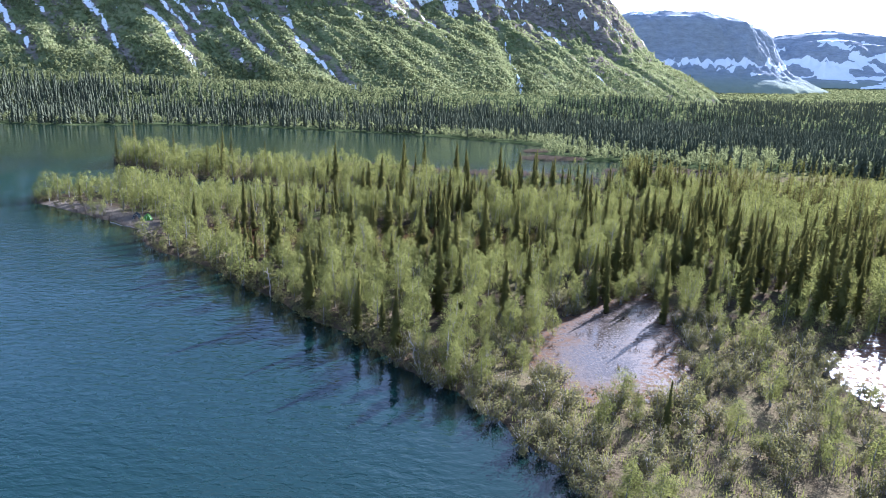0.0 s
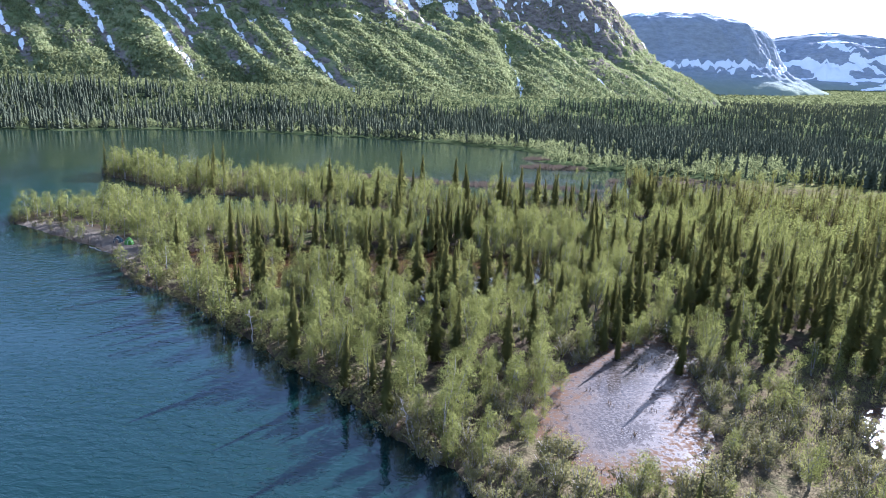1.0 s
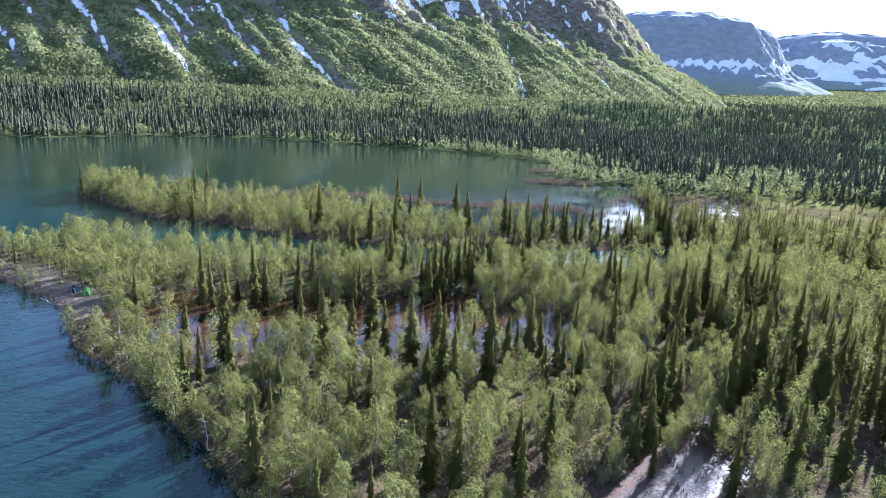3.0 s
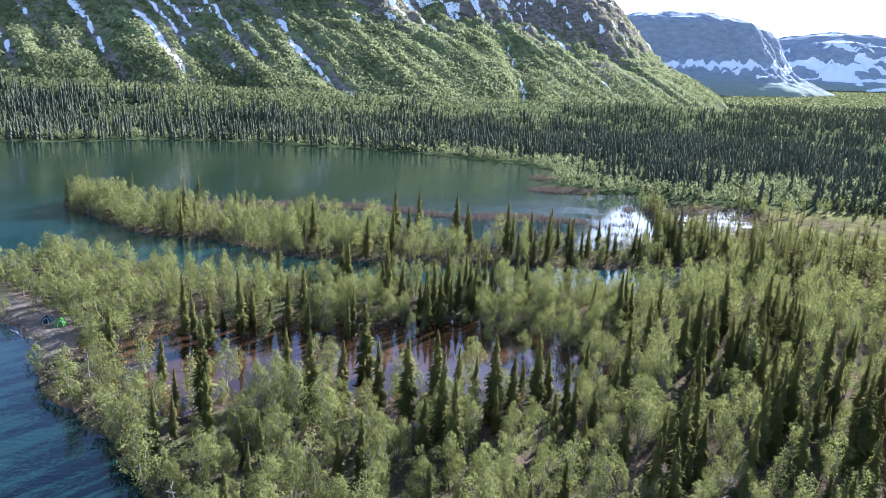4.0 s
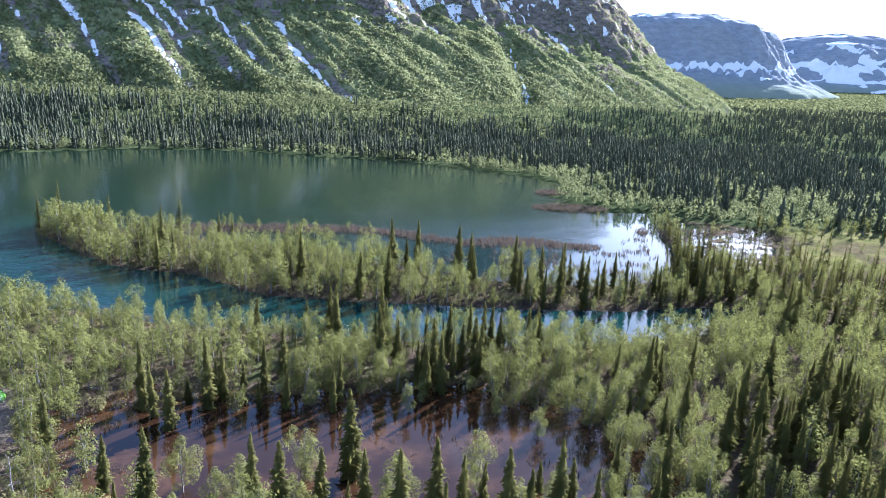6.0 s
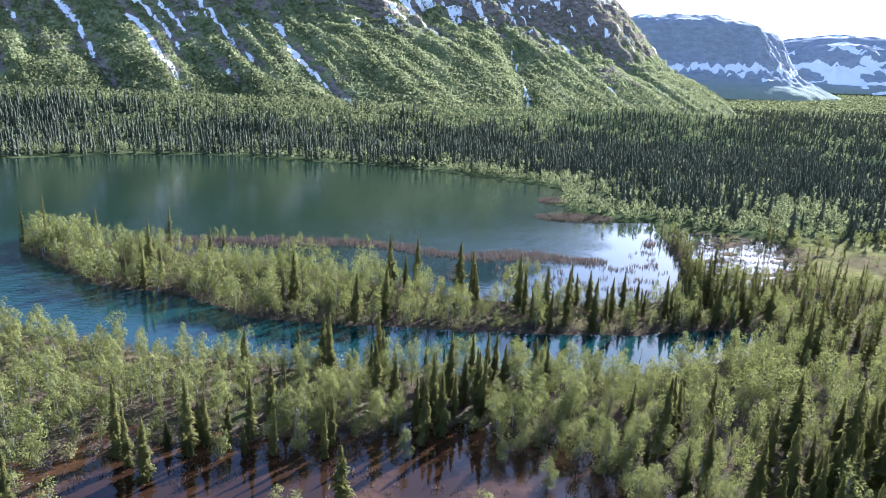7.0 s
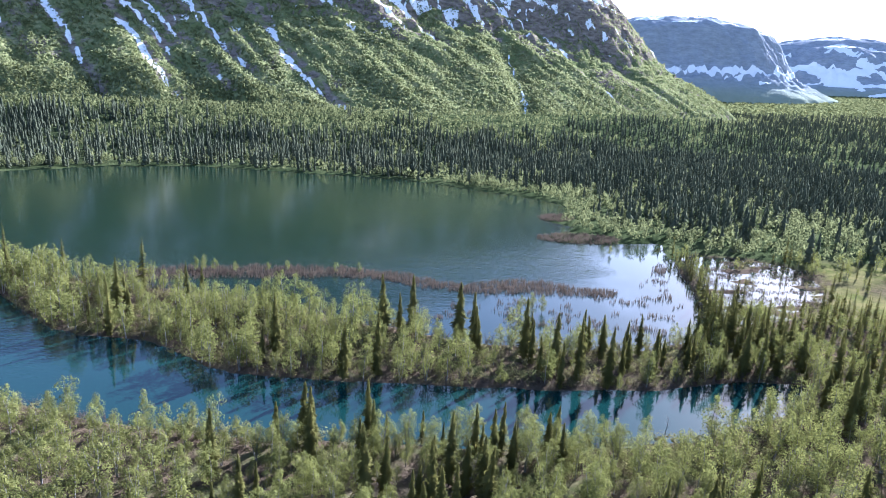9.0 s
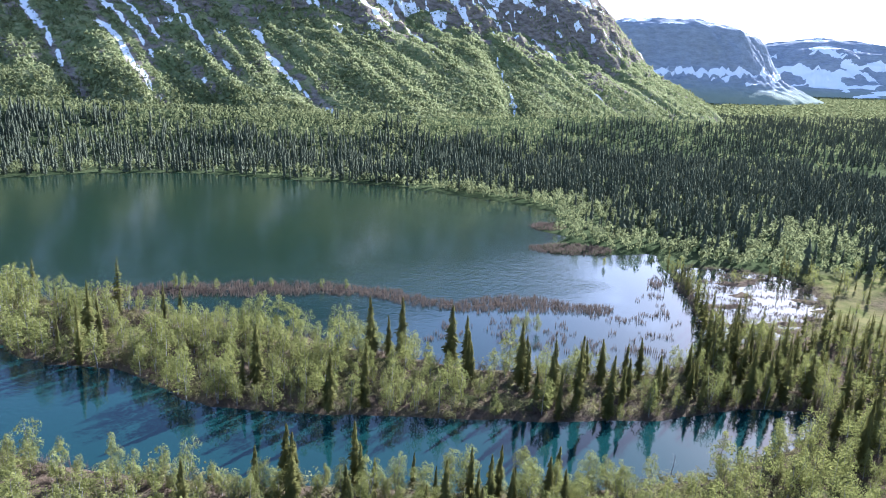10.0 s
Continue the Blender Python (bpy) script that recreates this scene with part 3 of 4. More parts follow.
def build_waterfall():
    """A thin white stream down the ravine."""
    n = 60
    u = np.linspace(0, 1, n)
    x = np.interp(u, (0, 0.3, 0.8, 1), (83, 91, 103, 97)) + (fbm(u * 9, u * 0, 2, 95) - 0.5) * 7
    y = np.interp(u, (0, 0.3, 0.8, 1), (1159, 1120, 1036, 1000)) + (fbm(u * 9, u * 0 + 7, 2, 96) - 0.5) * 4
    wide = 0.9 + 1.5 * fbm(u * 12, u * 0, 2, 97) + 5.0 * np.exp(-((u - 0.82) / 0.03) ** 2)
    rows = [np.stack([x + k * wide, y, mountain_height(x + k * wide, y)[0] + 0.5 + 0.5 * (k == 0)], -1) for k in (-1, 0, 1)]
    tris = [(a, b, c) for k in range(n - 1) for q in (0, 1) for a, b, c in ((q * n + k, q * n + n + k, q * n + n + k + 1), (q * n + k, q * n + n + k + 1, q * n + k + 1))]
    k = Mat("white_water", 0.4)
    k.color(k.mix(k.noise(0.9, 4.0), (0.60, 0.64, 0.66), (0.82, 0.84, 0.84)))
    return tagged(new("waterfall", smooth(mesh_np("waterfall", np.concatenate(rows), tris, k.m))), "thin white waterfall running down a dark ravine", "waterfall", kind="structure")


build_ground()
build_water()
build_mountain()
build_waterfall()
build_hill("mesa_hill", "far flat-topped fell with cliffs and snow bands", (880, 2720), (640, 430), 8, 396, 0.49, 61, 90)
build_hill("distant_hill", "distant rounded fell with haze-paled rock, streaked with snow", (2020, 3700), (1150, 620), -20, 466, 0.35, 67, 130, 0.2, False, (0.42, 0.95))


# ---- trees: arrays first, then things and stands ----
RNG = np.random.default_rng(7)


def cards(centres, size, rng, out, loose=0.28, broad=0.46, soft=0.85):
    """A leaf spray (one triangle) at each centre, facing more or less the way out; also its rounded normal."""
    n = len(centres)
    out = out / (np.linalg.norm(out, axis=1)[:, None] + 1e-6)
    face = out + rng.normal(0, loose, out.shape)
    face /= np.linalg.norm(face, axis=1)[:, None] + 1e-6
    a = rng.normal(size=(n, 3))
    a -= face * (a * face).sum(1)[:, None]
    a /= np.linalg.norm(a, axis=1)[:, None] + 1e-6
    b = np.cross(face, a)
    s = (size * rng.uniform(0.6, 1.4, n))[:, None]
    v = np.stack([centres + a * s * 0.62, centres - a * s * 0.38 + b * s * broad, centres - a * s * 0.38 - b * s * broad], 1)
    nor = out * soft + face * (1 - soft)
    nor /= np.linalg.norm(nor, axis=1)[:, None] + 1e-6
    return v.reshape(-1, 3), np.arange(3 * n).reshape(-1, 3), np.repeat(nor, 3, 0)


def tube(points, radii, sides=5):
    """A tapered limb along points."""
    p, v, f = np.array(points, float), [], []
    for k, (q, r) in enumerate(zip(p, radii)):
        t = p[min(k + 1, len(p) - 1)] - p[max(k - 1, 0)]
        t /= np.linalg.norm(t)
        a = np.cross(t, (0.31, 0.95, 0.07))
        a /= np.linalg.norm(a)
        b = np.cross(t, a)
        for i in range(sides):
            w = 2 * math.pi * i / sides
            v.append(q + r * (math.cos(w) * a + math.sin(w) * b))
    for k in range(len(p) - 1):
        for i in range(sides):
            a, b = k * sides + i, k * sides + (i + 1) % sides
            f += [(a, b, b + sides), (a, b + sides, a + sides)]
    return np.array(v), np.array(f)


def joined(pieces):
    v, f, base = [], [], 0
    for a, b in pieces:
        v.append(a)
        f.append(b + base)
        base += len(a)
    return np.concatenate(v), np.concatenate(f)


def birch_arrays(seed, height, wide, leaves, size, stems=2, limbs=True):
    """Trunk and crown of a mountain birch: lumps of leaf sprays round each stem."""
    rng = np.random.default_rng(seed)
    wood, lumps = [], []
    for k in range(stems):
        w = rng.uniform(0, 6.28)
        out = wide * (0.10 + 0.20 * k / max(stems - 1, 1)) if stems > 1 else 0.1
        top = np.array((math.cos(w) * out, math.sin(w) * out, height * rng.uniform(0.82, 0.98)))
        mid = top * (0.45, 0.45, 0.5) + rng.normal(0, 0.16, 3) * (1, 1, 0)
        line = [np.array((math.cos(w) * 0.08, math.sin(w) * 0.08, -0.25)), mid * 0.5 + rng.normal(0, 0.05, 3), mid, (mid + top) / 2 + rng.normal(0, 0.12, 3) * (1, 1, 0), top]
        r = 0.080 * height / 8
        wood.append(tube(line, (r * 1.25, r, r * 0.75, r * 0.45, r * 0.12)))
        girth = wide * 0.5 / stems ** 0.35
        for j in range(15 if stems == 1 else 10):
            u = 0.14 + 0.82 * (j + rng.uniform(0, 1)) / (15 if stems == 1 else 10)
            at = np.array([np.interp(u, np.linspace(0, 1, 5), [q[i] for q in line]) for i in range(3)])
            env = girth * math.sin(math.pi * min(max(0.10 + 0.86 * (u - 0.10) / 0.9, 0), 1)) ** 0.65
            w2, reach = rng.uniform(0, 6.28), env * rng.uniform(0.30, 0.85)
            tip = at + np.array((math.cos(w2) * reach, math.sin(w2) * reach, reach * rng.uniform(0.0, 0.45)))
            if limbs:
                wood.append(tube([at - (0, 0, reach * 0.4), (at + tip) / 2, tip], (r * 0.4, r * 0.25, r * 0.06), 3))
            lumps.append((tip, env * rng.uniform(0.34, 0.62) + 0.10, at))
        lumps.append((top + (0, 0, 0.05), girth * 0.28, top - (0, 0, 0.5)))
    share = np.array([q[1] ** 1.8 for q in lumps])
    counts = np.maximum((leaves * share / share.sum()).astype(int), 3)
    pts, outs = [], []
    for (c, r, at), n in zip(lumps, counts):
        d = rng.normal(size=(n, 3))
        d[:, 2] += 0.25
        d /= np.linalg.norm(d, axis=1)[:, None]
        fray = rng.uniform(0.72, 1.0, n) * np.where(rng.random(n) < 0.14, rng.uniform(1.05, 1.35, n), 1.0)
        pts.append(c + d * (r * fray)[:, None] * (1, 1, 1.12))
        outs.append(d + 0.45 * (pts[-1] - at) / (np.linalg.norm(pts[-1] - at, axis=1)[:, None] + 0.1) + (0, 0, 0.22))
    pts, outs = np.concatenate(pts), np.concatenate(outs)
    pts[:, 2] = np.clip(pts[:, 2], height * 0.10, height * 1.06)
    return joined(wood), cards(pts, size, rng, outs)


def spruce_arrays(seed, height, wide, boughs, tufts=1, broad=1.0):
    """Trunk and crown of a slim northern spruce with drooping boughs."""
    rng = np.random.default_rng(seed)
    bend = rng.normal(0, 0.012, 2)
    wood = tube([(0, 0, -0.25), (bend[0] * height * 0.3, bend[1] * height * 0.3, height * 0.5), (bend[0] * height, bend[1] * height, height)], (0.13 * height / 10, 0.08 * height / 10, 0.01), 6)
    v, f, nor = [], [], []
    gaps = rng.uniform(0, 6.28, 5)
    for k in range(boughs):
        u = 0.05 + 0.94 * ((k + rng.uniform(0, 1)) / boughs) ** 1.05
        z = u * height
        w = k * 2.399 + rng.normal(0, 0.35)
        full = wide * 0.5 * min((1.0 - u) / 0.62, 1.0) ** 0.85 * (0.80 + 0.20 * min(u / 0.2, 1)) + 0.09
        lump = 1 + 0.22 * math.sin(u * 23 + gaps[0] + w) + 0.14 * math.sin(u * 41 + gaps[1] - 2 * w)
        L = full * rng.uniform(0.62, 1.15) * lump
        droop = L * rng.uniform(0.10, 0.60)
        o = np.array((math.cos(w), math.sin(w), 0.0))
        side = np.array((-math.sin(w), math.cos(w), 0.0)) * (L * rng.uniform(0.16, 0.26) + 0.05) * broad
        root = np.array((bend[0] * z * u, bend[1] * z * u, z + 0.10 * L))
        mid, tip = root + o * L * 0.55 - (0, 0, droop * 0.35), root + o * L - (0, 0, droop * 0.85)
        base = len(v)
        v += [root, mid - side - (0, 0, 0.06), tip, mid + side - (0, 0, 0.06)]
        f += [(base, base + 1, base + 2), (base, base + 2, base + 3)]
        nor += [o * 0.6 + (0, 0, 0.8), o * 0.8 + (0, 0, 0.5) - side / (np.linalg.norm(side)) * 0.5, o + (0, 0, 0.25), o * 0.8 + (0, 0, 0.5) + side / (np.linalg.norm(side)) * 0.5]
        for _ in range(tufts):
            q = root + o * L * rng.uniform(0.35, 0.95) - (0, 0, droop * 0.45)
            t = np.array((rng.normal(0, 0.22) * L, rng.normal(0, 0.22) * L, -L * rng.uniform(0.15, 0.35) - 0.1))
            base = len(v)
            v += [q + side * 0.6 + (0, 0, 0.05), q - side * 0.6 + (0, 0, 0.05), q + t + o * 0.1 * L]
            f += [(base, base + 1, base + 2)]
            nor += [o + (0, 0, 0.35)] * 3
    top = len(v)
    v += [(bend[0] * height + 0.05, bend[1] * height, height * 0.95), (bend[0] * height - 0.05, bend[1] * height, height * 0.95), (bend[0] * height, bend[1] * height, height * 1.03)]
    f.append((top, top + 1, top + 2))
    nor += [(0, -0.3, 0.9)] * 3
    nor = np.array(nor, float)
    return wood, (np.array(v, float), np.array(f), nor / np.linalg.norm(nor, axis=1)[:, None])


def far_spruce_arrays(seed, layers=4, sides=4, rag=0.3):
    """A distant spruce one metre high: ragged skirts one over another."""
    rng = np.random.default_rng(seed)
    v, f = [], []
    for k in range(layers):
        lo, hi = k / layers * 0.95 + 0.02, min((k + 1.75) / layers, 1.0)
        r = 0.112 * (1 - k / layers) ** 0.8 + 0.012
        base = len(v)
        v.append((0, 0, hi))
        for j in range(sides):
            w = 6.283 * (j + 0.5 * (k % 2)) / sides + rng.normal(0, 0.15)
            q = r * rng.uniform(1 - rag, 1 + rag)
            v.append((q * math.cos(w), q * math.sin(w), lo + rng.uniform(-0.02, 0.04)))
        f += [(base, base + 1 + j, base + 1 + (j + 1) % sides) for j in range(sides)]
    v = np.array(v)
    nor = v * (1, 1, 0) + (0, 0, 0.012)
    return v, np.array(f), nor / np.linalg.norm(nor, axis=1)[:, None]


def clump_arrays(seed, leaves, size, flat=1.0, broad=0.5):
    """A distant leafy crown one metre high made of loose sprays on a few lumps."""
    rng = np.random.default_rng(seed)
    lumps = [(0, 0, 0.52 * flat, 0.34)] + [(rng.normal(0, 0.15), rng.normal(0, 0.15), flat * rng.uniform(0.35, 0.78), rng.uniform(0.16, 0.26)) for _ in range(max(leaves // 9, 1))]
    which = rng.integers(0, len(lumps), leaves)
    c = np.array(lumps)[which]
    d = rng.normal(size=(leaves, 3)) + (0, 0, 0.3)
    d /= np.linalg.norm(d, axis=1)[:, None]
    pts = c[:, :3] + d * c[:, 3:4] * rng.uniform(0.6, 1.05, (leaves, 1)) * (1, 1, 1.15 * flat)
    return cards(pts, size, rng, d + (0, 0, 0.35), 0.3, broad)


def stand(name, variants, places, label, category, material):
    """Many trees that nobody could count, joined into one mesh. places: rows of x, y, z, height factor, width factor, turn, variant."""
    vs, fs, ns, base = [], [], [], 0
    places = np.asarray(places, float)
    for k, (v, f, *nor) in enumerate(variants):
        rows = places[places[:, 6].astype(int) == k]
        if not len(rows):
            continue
        c, s = np.cos(rows[:, 5])[:, None], np.sin(rows[:, 5])[:, None]
        x = (v[None, :, 0] * c - v[None, :, 1] * s) * rows[:, 4:5] + rows[:, 0:1]
        y = (v[None, :, 0] * s + v[None, :, 1] * c) * rows[:, 4:5] + rows[:, 1:2]
        z = v[None, :, 2] * rows[:, 3:4] + rows[:, 2:3]
        vs.append(np.stack([x, y, z], -1).reshape(-1, 3))
        fs.append((f[None] + (np.arange(len(rows)) * len(v))[:, None, None]).reshape(-1, 3) + base)
        if nor:
            m = nor[0]
            ns.append(np.stack([m[None, :, 0] * c - m[None, :, 1] * s, m[None, :, 0] * s + m[None, :, 1] * c, np.broadcast_to(m[None, :, 2], x.shape)], -1).reshape(-1, 3))
        base += len(rows) * len(v)
    return tagged(new(name, mesh_np(name, np.concatenate(vs), np.concatenate(fs), material, np.concatenate(ns) if ns else None)), label, category, kind="stuff")


def rows_for(x, y, z, lo, hi, count, rng, wide=(0.85, 1.15), unit=True):
    n = len(x)
    h = rng.uniform(lo, hi, n)
    w = (h if unit else 1.0) * rng.uniform(*wide, n)
    return np.stack([x, y, z, h, w, rng.uniform(0, 6.28, n), rng.integers(0, count, n)], 1)


# places of trees on the near land, thinned to keep them apart
def scatter(n, x0, x1, y0, y1, gap, rng, keep):
    """Random places, at least gap apart, where keep(x, y) is above a random number."""
    x, y = rng.uniform(x0, x1, n), rng.uniform(y0, y1, n)
    ok = keep(x, y) > rng.random(n)
    taken, out = {}, []
    for px, py in zip(x[ok], y[ok]):
        c = (int(px // gap), int(py // gap))
        if any((px - qx) ** 2 + (py - qy) ** 2 < gap * gap for i in (-1, 0, 1) for j in (-1, 0, 1) for qx, qy in taken.get((c[0] + i, c[1] + j), ())):
            continue
        taken.setdefault(c, []).append((px, py))
        out.append((px, py))
    return np.array(out)


def near_density(x, y):
    """How thickly trees stand: dense in the woods, open on ponds, marsh, meadow and the foreland by the small pond."""
    land, pd = land_distance(x, y), ponds(x, y)
    d = sstep(land, -0.4 - 0.5 * (y > 215), 0.4) * np.maximum(sstep(pd, 3.0, -1.0), 0.045 * sstep(y, 135, 145) * sstep(pd, 12, 5))
    d = d * (1 - 0.985 * meadow(x, y)) * (1 - 0.995 * marsh(x, y))
    low_bank = sstep(np.abs(line_distance(x, y, [(26, 197), (38, 200), (52, 204), (67, 211), (80, 222)])[0]) + (fbm(x / 5.0, y / 5.0, 2, 79) - 0.5) * 6, 7.5, 4.5)
    d = d * (1 - 0.85 * low_bank)
    open_land = sstep(np.hypot((x - 46) / 46.0, (y - 78) / 30.0), 1.1, 0.8)
    d = d * (1 - 0.91 * open_land)
    d = d * (1 - camp(x, y))
    d = d * np.where((y > 215) & (x < 58), np.maximum(0.06 + 0.16 * sstep(x, -18, 0) + 0.78 * sstep(fbm(x / 7.0, y / 7.0, 3, 75), 0.42, 0.54), 0.30 * sstep(land, 5, 2)), 1.0)
    east = sstep(x, 55, 65) * sstep(y, 180, 190)
    return d * np.maximum(np.maximum(0.10 + 0.90 * sstep(fbm(x / 9.0, y / 9.0, 3, 71), 0.36, 0.48), 0.6 * east), 0.75 * sstep(y, 172, 180) * sstep(y, 216, 208) * sstep(x, -85, -65) + 0.6 * sstep(land, 9, 5) * (y < 190) * sstep(y, 88, 96))


def spruce_share(x, y):
    island = sstep(y, 212, 225) * sstep(x, 20, -10)
    s = 0.41 - 0.28 * island + 0.16 * sstep(x, 25, 70) * sstep(y, 95, 150) * sstep(y, 190, 175) - 0.5 * sstep(x, -36, -60) * sstep(y, 215, 200) - 0.19 * sstep(y, 168, 178) * sstep(y, 222, 215) + 0.16 * sstep(np.hypot((x - 90) / 45.0, (y - 265) / 62.0), 1.1, 0.7)
    return s - 0.40 * sstep(np.hypot((x - 46) / 46.0, (y - 78) / 30.0), 1.15, 0.9) - 0.14 * sstep(x, 48, 62) * sstep(y, 178, 190) * sstep(y, 230, 222) + (fbm(x / 14.0, y / 14.0, 3, 73) - 0.5) * 1.5


near = scatter(80000, -155, 190, 28, 350, 2.75, RNG, lambda x, y: near_density(x, y) * (np.abs(x) < 0.78 * (y - 8) + 14))
is_spruce = RNG.random(len(near)) < spruce_share(near[:, 0], near[:, 1])
near_z = ground_height(near[:, 0], near[:, 1])
spruces, birches = np.column_stack([near, near_z])[is_spruce], np.column_stack([near, near_z])[~is_spruce]
print("near trees", len(spruces), len(birches))


def plan_order(p):
    """Nearest to the strip of wood under the flight line first."""
    return np.argsort(np.hypot(np.maximum(np.abs(p[:, 0] - 4) - 18, 0), np.maximum(np.abs(p[:, 1] - 130) - 55, 0)) + 0.001 * p[:, 1])


def vigour(x, y):
    """Tree height factor: low growth round the small ponds, tall stands in the wood."""
    low = sstep(np.hypot((x - 46) / 46.0, (y - 78) / 30.0), 1.15, 0.85)
    return (1 - 0.42 * low) * (0.82 + 0.36 * fbm(x / 16.0, y / 16.0, 3, 77)) * (1 + 0.16 * sstep(y, 215, 230) * sstep(x, 60, 20)) * (1 - 0.22 * sstep(x, 84, 96) * sstep(y, 236, 246) * sstep(y, 350, 330))


def wood_things(name, label, group, arrays, places, leaf, bark, rng, squeeze):
    """Trees as things of their own: an Empty with trunk and crown."""
    data = [(mesh_np("trunk", *w, bark), mesh_np("crown", c[0], c[1], leaf, c[2])) for w, c in arrays]
    for x, y, z in places:
        k = int(rng.integers(len(data)))
        top = new(name)
        top.empty_display_size = 0.3
        tagged(top, label, "tree", group)
        trunk, crown = data[k]
        part("trunk", trunk, top)
        part("crown", crown, top)
        s = rng.uniform(*squeeze) * float(vigour(np.array(x), np.array(y)))
        top.matrix_basis = Matrix.LocRotScale((x, y, z), Euler((rng.normal(0, 0.02), rng.normal(0, 0.02), rng.uniform(0, 6.28))), (s * rng.uniform(0.88, 1.12), s * rng.uniform(0.88, 1.12), s))


order_s, order_b = plan_order(spruces), plan_order(birches)
NEAR_SPRUCE = [spruce_arrays(100 + k, 10.0, 1.5 + 0.28 * (k % 3), 640, 1, 0.8) for k in range(7)]
NEAR_BIRCH = [birch_arrays(200 + k, 7.6, 3.5 + 0.5 * (k % 3), 3400, 0.125, 1 + k % 3) for k in range(9)]
wood_things("spruce_tree", "slim dark olive spruce rising from the flooded wood", "spruces of the wood", NEAR_SPRUCE, spruces[order_s[:300]], M_SPRUCE, M_SPRUCE_BARK, RNG, (0.60, 1.42))
wood_things("birch_tree", "light green birch in fresh spring leaf", "birches of the wood", NEAR_BIRCH, birches[order_b[:300]], M_BIRCH, M_BIRCH_BARK, RNG, (0.48, 1.28))

MID_SPRUCE = [spruce_arrays(120 + k, 10.0, 1.55 + 0.25 * (k % 3), 300, 0, 1.2) for k in range(6)]
MID_BIRCH = [birch_arrays(220 + k, 7.6, 3.5 + 0.4 * (k % 3), 1150, 0.195, 1 + k % 3, False) for k in range(7)]
OUTER_SPRUCE = [spruce_arrays(130 + k, 10.0, 1.75, 140, 0, 1.6) for k in range(5)]
OUTER_BIRCH = [birch_arrays(240 + k, 7.6, 3.9, 640, 0.26, 1 + k % 3, False) for k in range(6)]


def stands(kind, trees, mid, outer, lo, hi, leaf, bark, looks):
    """The rest of one kind: full trees nearer by, plainer ones beyond."""
    beyond = (trees[:, 1] > 272) | (np.abs(trees[:, 0]) > 92)
    for rows_in, arrays, tail in ((trees[~beyond], mid, ""), (trees[beyond], outer, "outer_")):
        if not len(rows_in):
            continue
        rows = rows_for(*rows_in.T, lo, hi, len(arrays), RNG)
        rows[:, 3:5] *= vigour(rows[:, 0], rows[:, 1])[:, None]
        stand(tail + kind + "_stand", [c for w, c in arrays], rows, looks[0], "trees", leaf)
        if bark:
            stand(tail + kind + "_trunks", [w for w, c in arrays], rows, looks[1], "tree trunks", bark)


stands("spruce", spruces[order_s[300:]], MID_SPRUCE, OUTER_SPRUCE, 0.60, 1.40, M_SPRUCE, M_SPRUCE_BARK, ("slim dark spruces of the surrounding wood", "brown spruce trunks in the surrounding wood"))
stands("birch", birches[order_b[300:]], MID_BIRCH, OUTER_BIRCH, 0.46, 1.26, M_BIRCH, M_BIRCH_BARK, ("light green birches of the surrounding wood", "pale birch stems in the surrounding wood"))


# ---- far forest and slope scrub ----
def forest_keep(x, y):
    land = land_distance(x, y)
    d, _ = line_distance(x, y, FOOT_LINE)
    return sstep(land, 0, 1.5) * sstep(d + 150 * (fbm(x / 60.0, y / 60.0, 3, 85) - 0.5), 75, 5) * (0.35 + 0.65 * sstep(fbm(x / 24.0, y / 24.0, 3, 83), 0.38, 0.52)) * (1 - meadow(x, y)) * (1 - 0.99 * marsh(x, y)) * ((y > 350) | (x > 190) | (x < -155)) * (1 - sstep(np.hypot((x - 55) / 19.0, (y - 379) / 11.0), 1.1, 0.85)) * (1 - sstep(np.hypot((x - 54) / 11.0, (y - 427) / 12.0), 1.1, 0.85))


def view_wedge(x, y):
    """Only the valley ahead is wooded tree by tree."""
    return (np.abs(x) < 0.86 * (y + 25)).astype(float)


far_a = scatter(42000, -520, 420, 340, 860, 3.1, RNG, lambda x, y: forest_keep(x, y) * view_wedge(x, y))
far_b = scatter(40000, -100, 1400, 860, 1650, 5.2, RNG, lambda x, y: forest_keep(x, y) * view_wedge(x, y))
far_c = scatter(6000, 190, 420, 150, 360, 3.0, RNG, lambda x, y: forest_keep(x, y) * view_wedge(x, y))
far_d = scatter(36000, 250, 2700, 1450, 3300, 11.0, RNG, lambda x, y: (line_distance(x, y, FOOT_LINE)[0] < 0) * view_wedge(x, y))
far = np.concatenate([far_a, far_b, far_c])
fz = ground_height(far[:, 0], far[:, 1])
mz, d_foot, _ = mountain_height(far[:, 0], far[:, 1])
fz = np.where(d_foot > -8, np.maximum(fz, mz), fz)
d_foot, _ = line_distance(far[:, 0], far[:, 1], FOOT_LINE)
edge = sstep(land_distance(far[:, 0], far[:, 1]), 26, 6)
belt = sstep(land_distance(far[:, 0], far[:, 1]), 75, 20) * sstep(far[:, 0], -60, 0) * sstep(far[:, 0], 260, 160)
leafy = 0.18 + 0.42 * belt + 0.50 * edge * (0.15 + 0.85 * sstep(far[:, 0], -170, -40)) + 1.15 * sstep(d_foot + 120 * (fbm(far[:, 0] / 50.0, far[:, 1] / 50.0, 3, 86) - 0.5), -75, -5) + (fbm(far[:, 0] / 45.0, far[:, 1] / 45.0, 3, 81) - 0.5) * 1.7
leafy = leafy + sstep(d_foot, -190, -60) * sstep(far[:, 0], 250, 60) * (0.05 + 0.7 * sstep(far[:, 0], -360, -180))
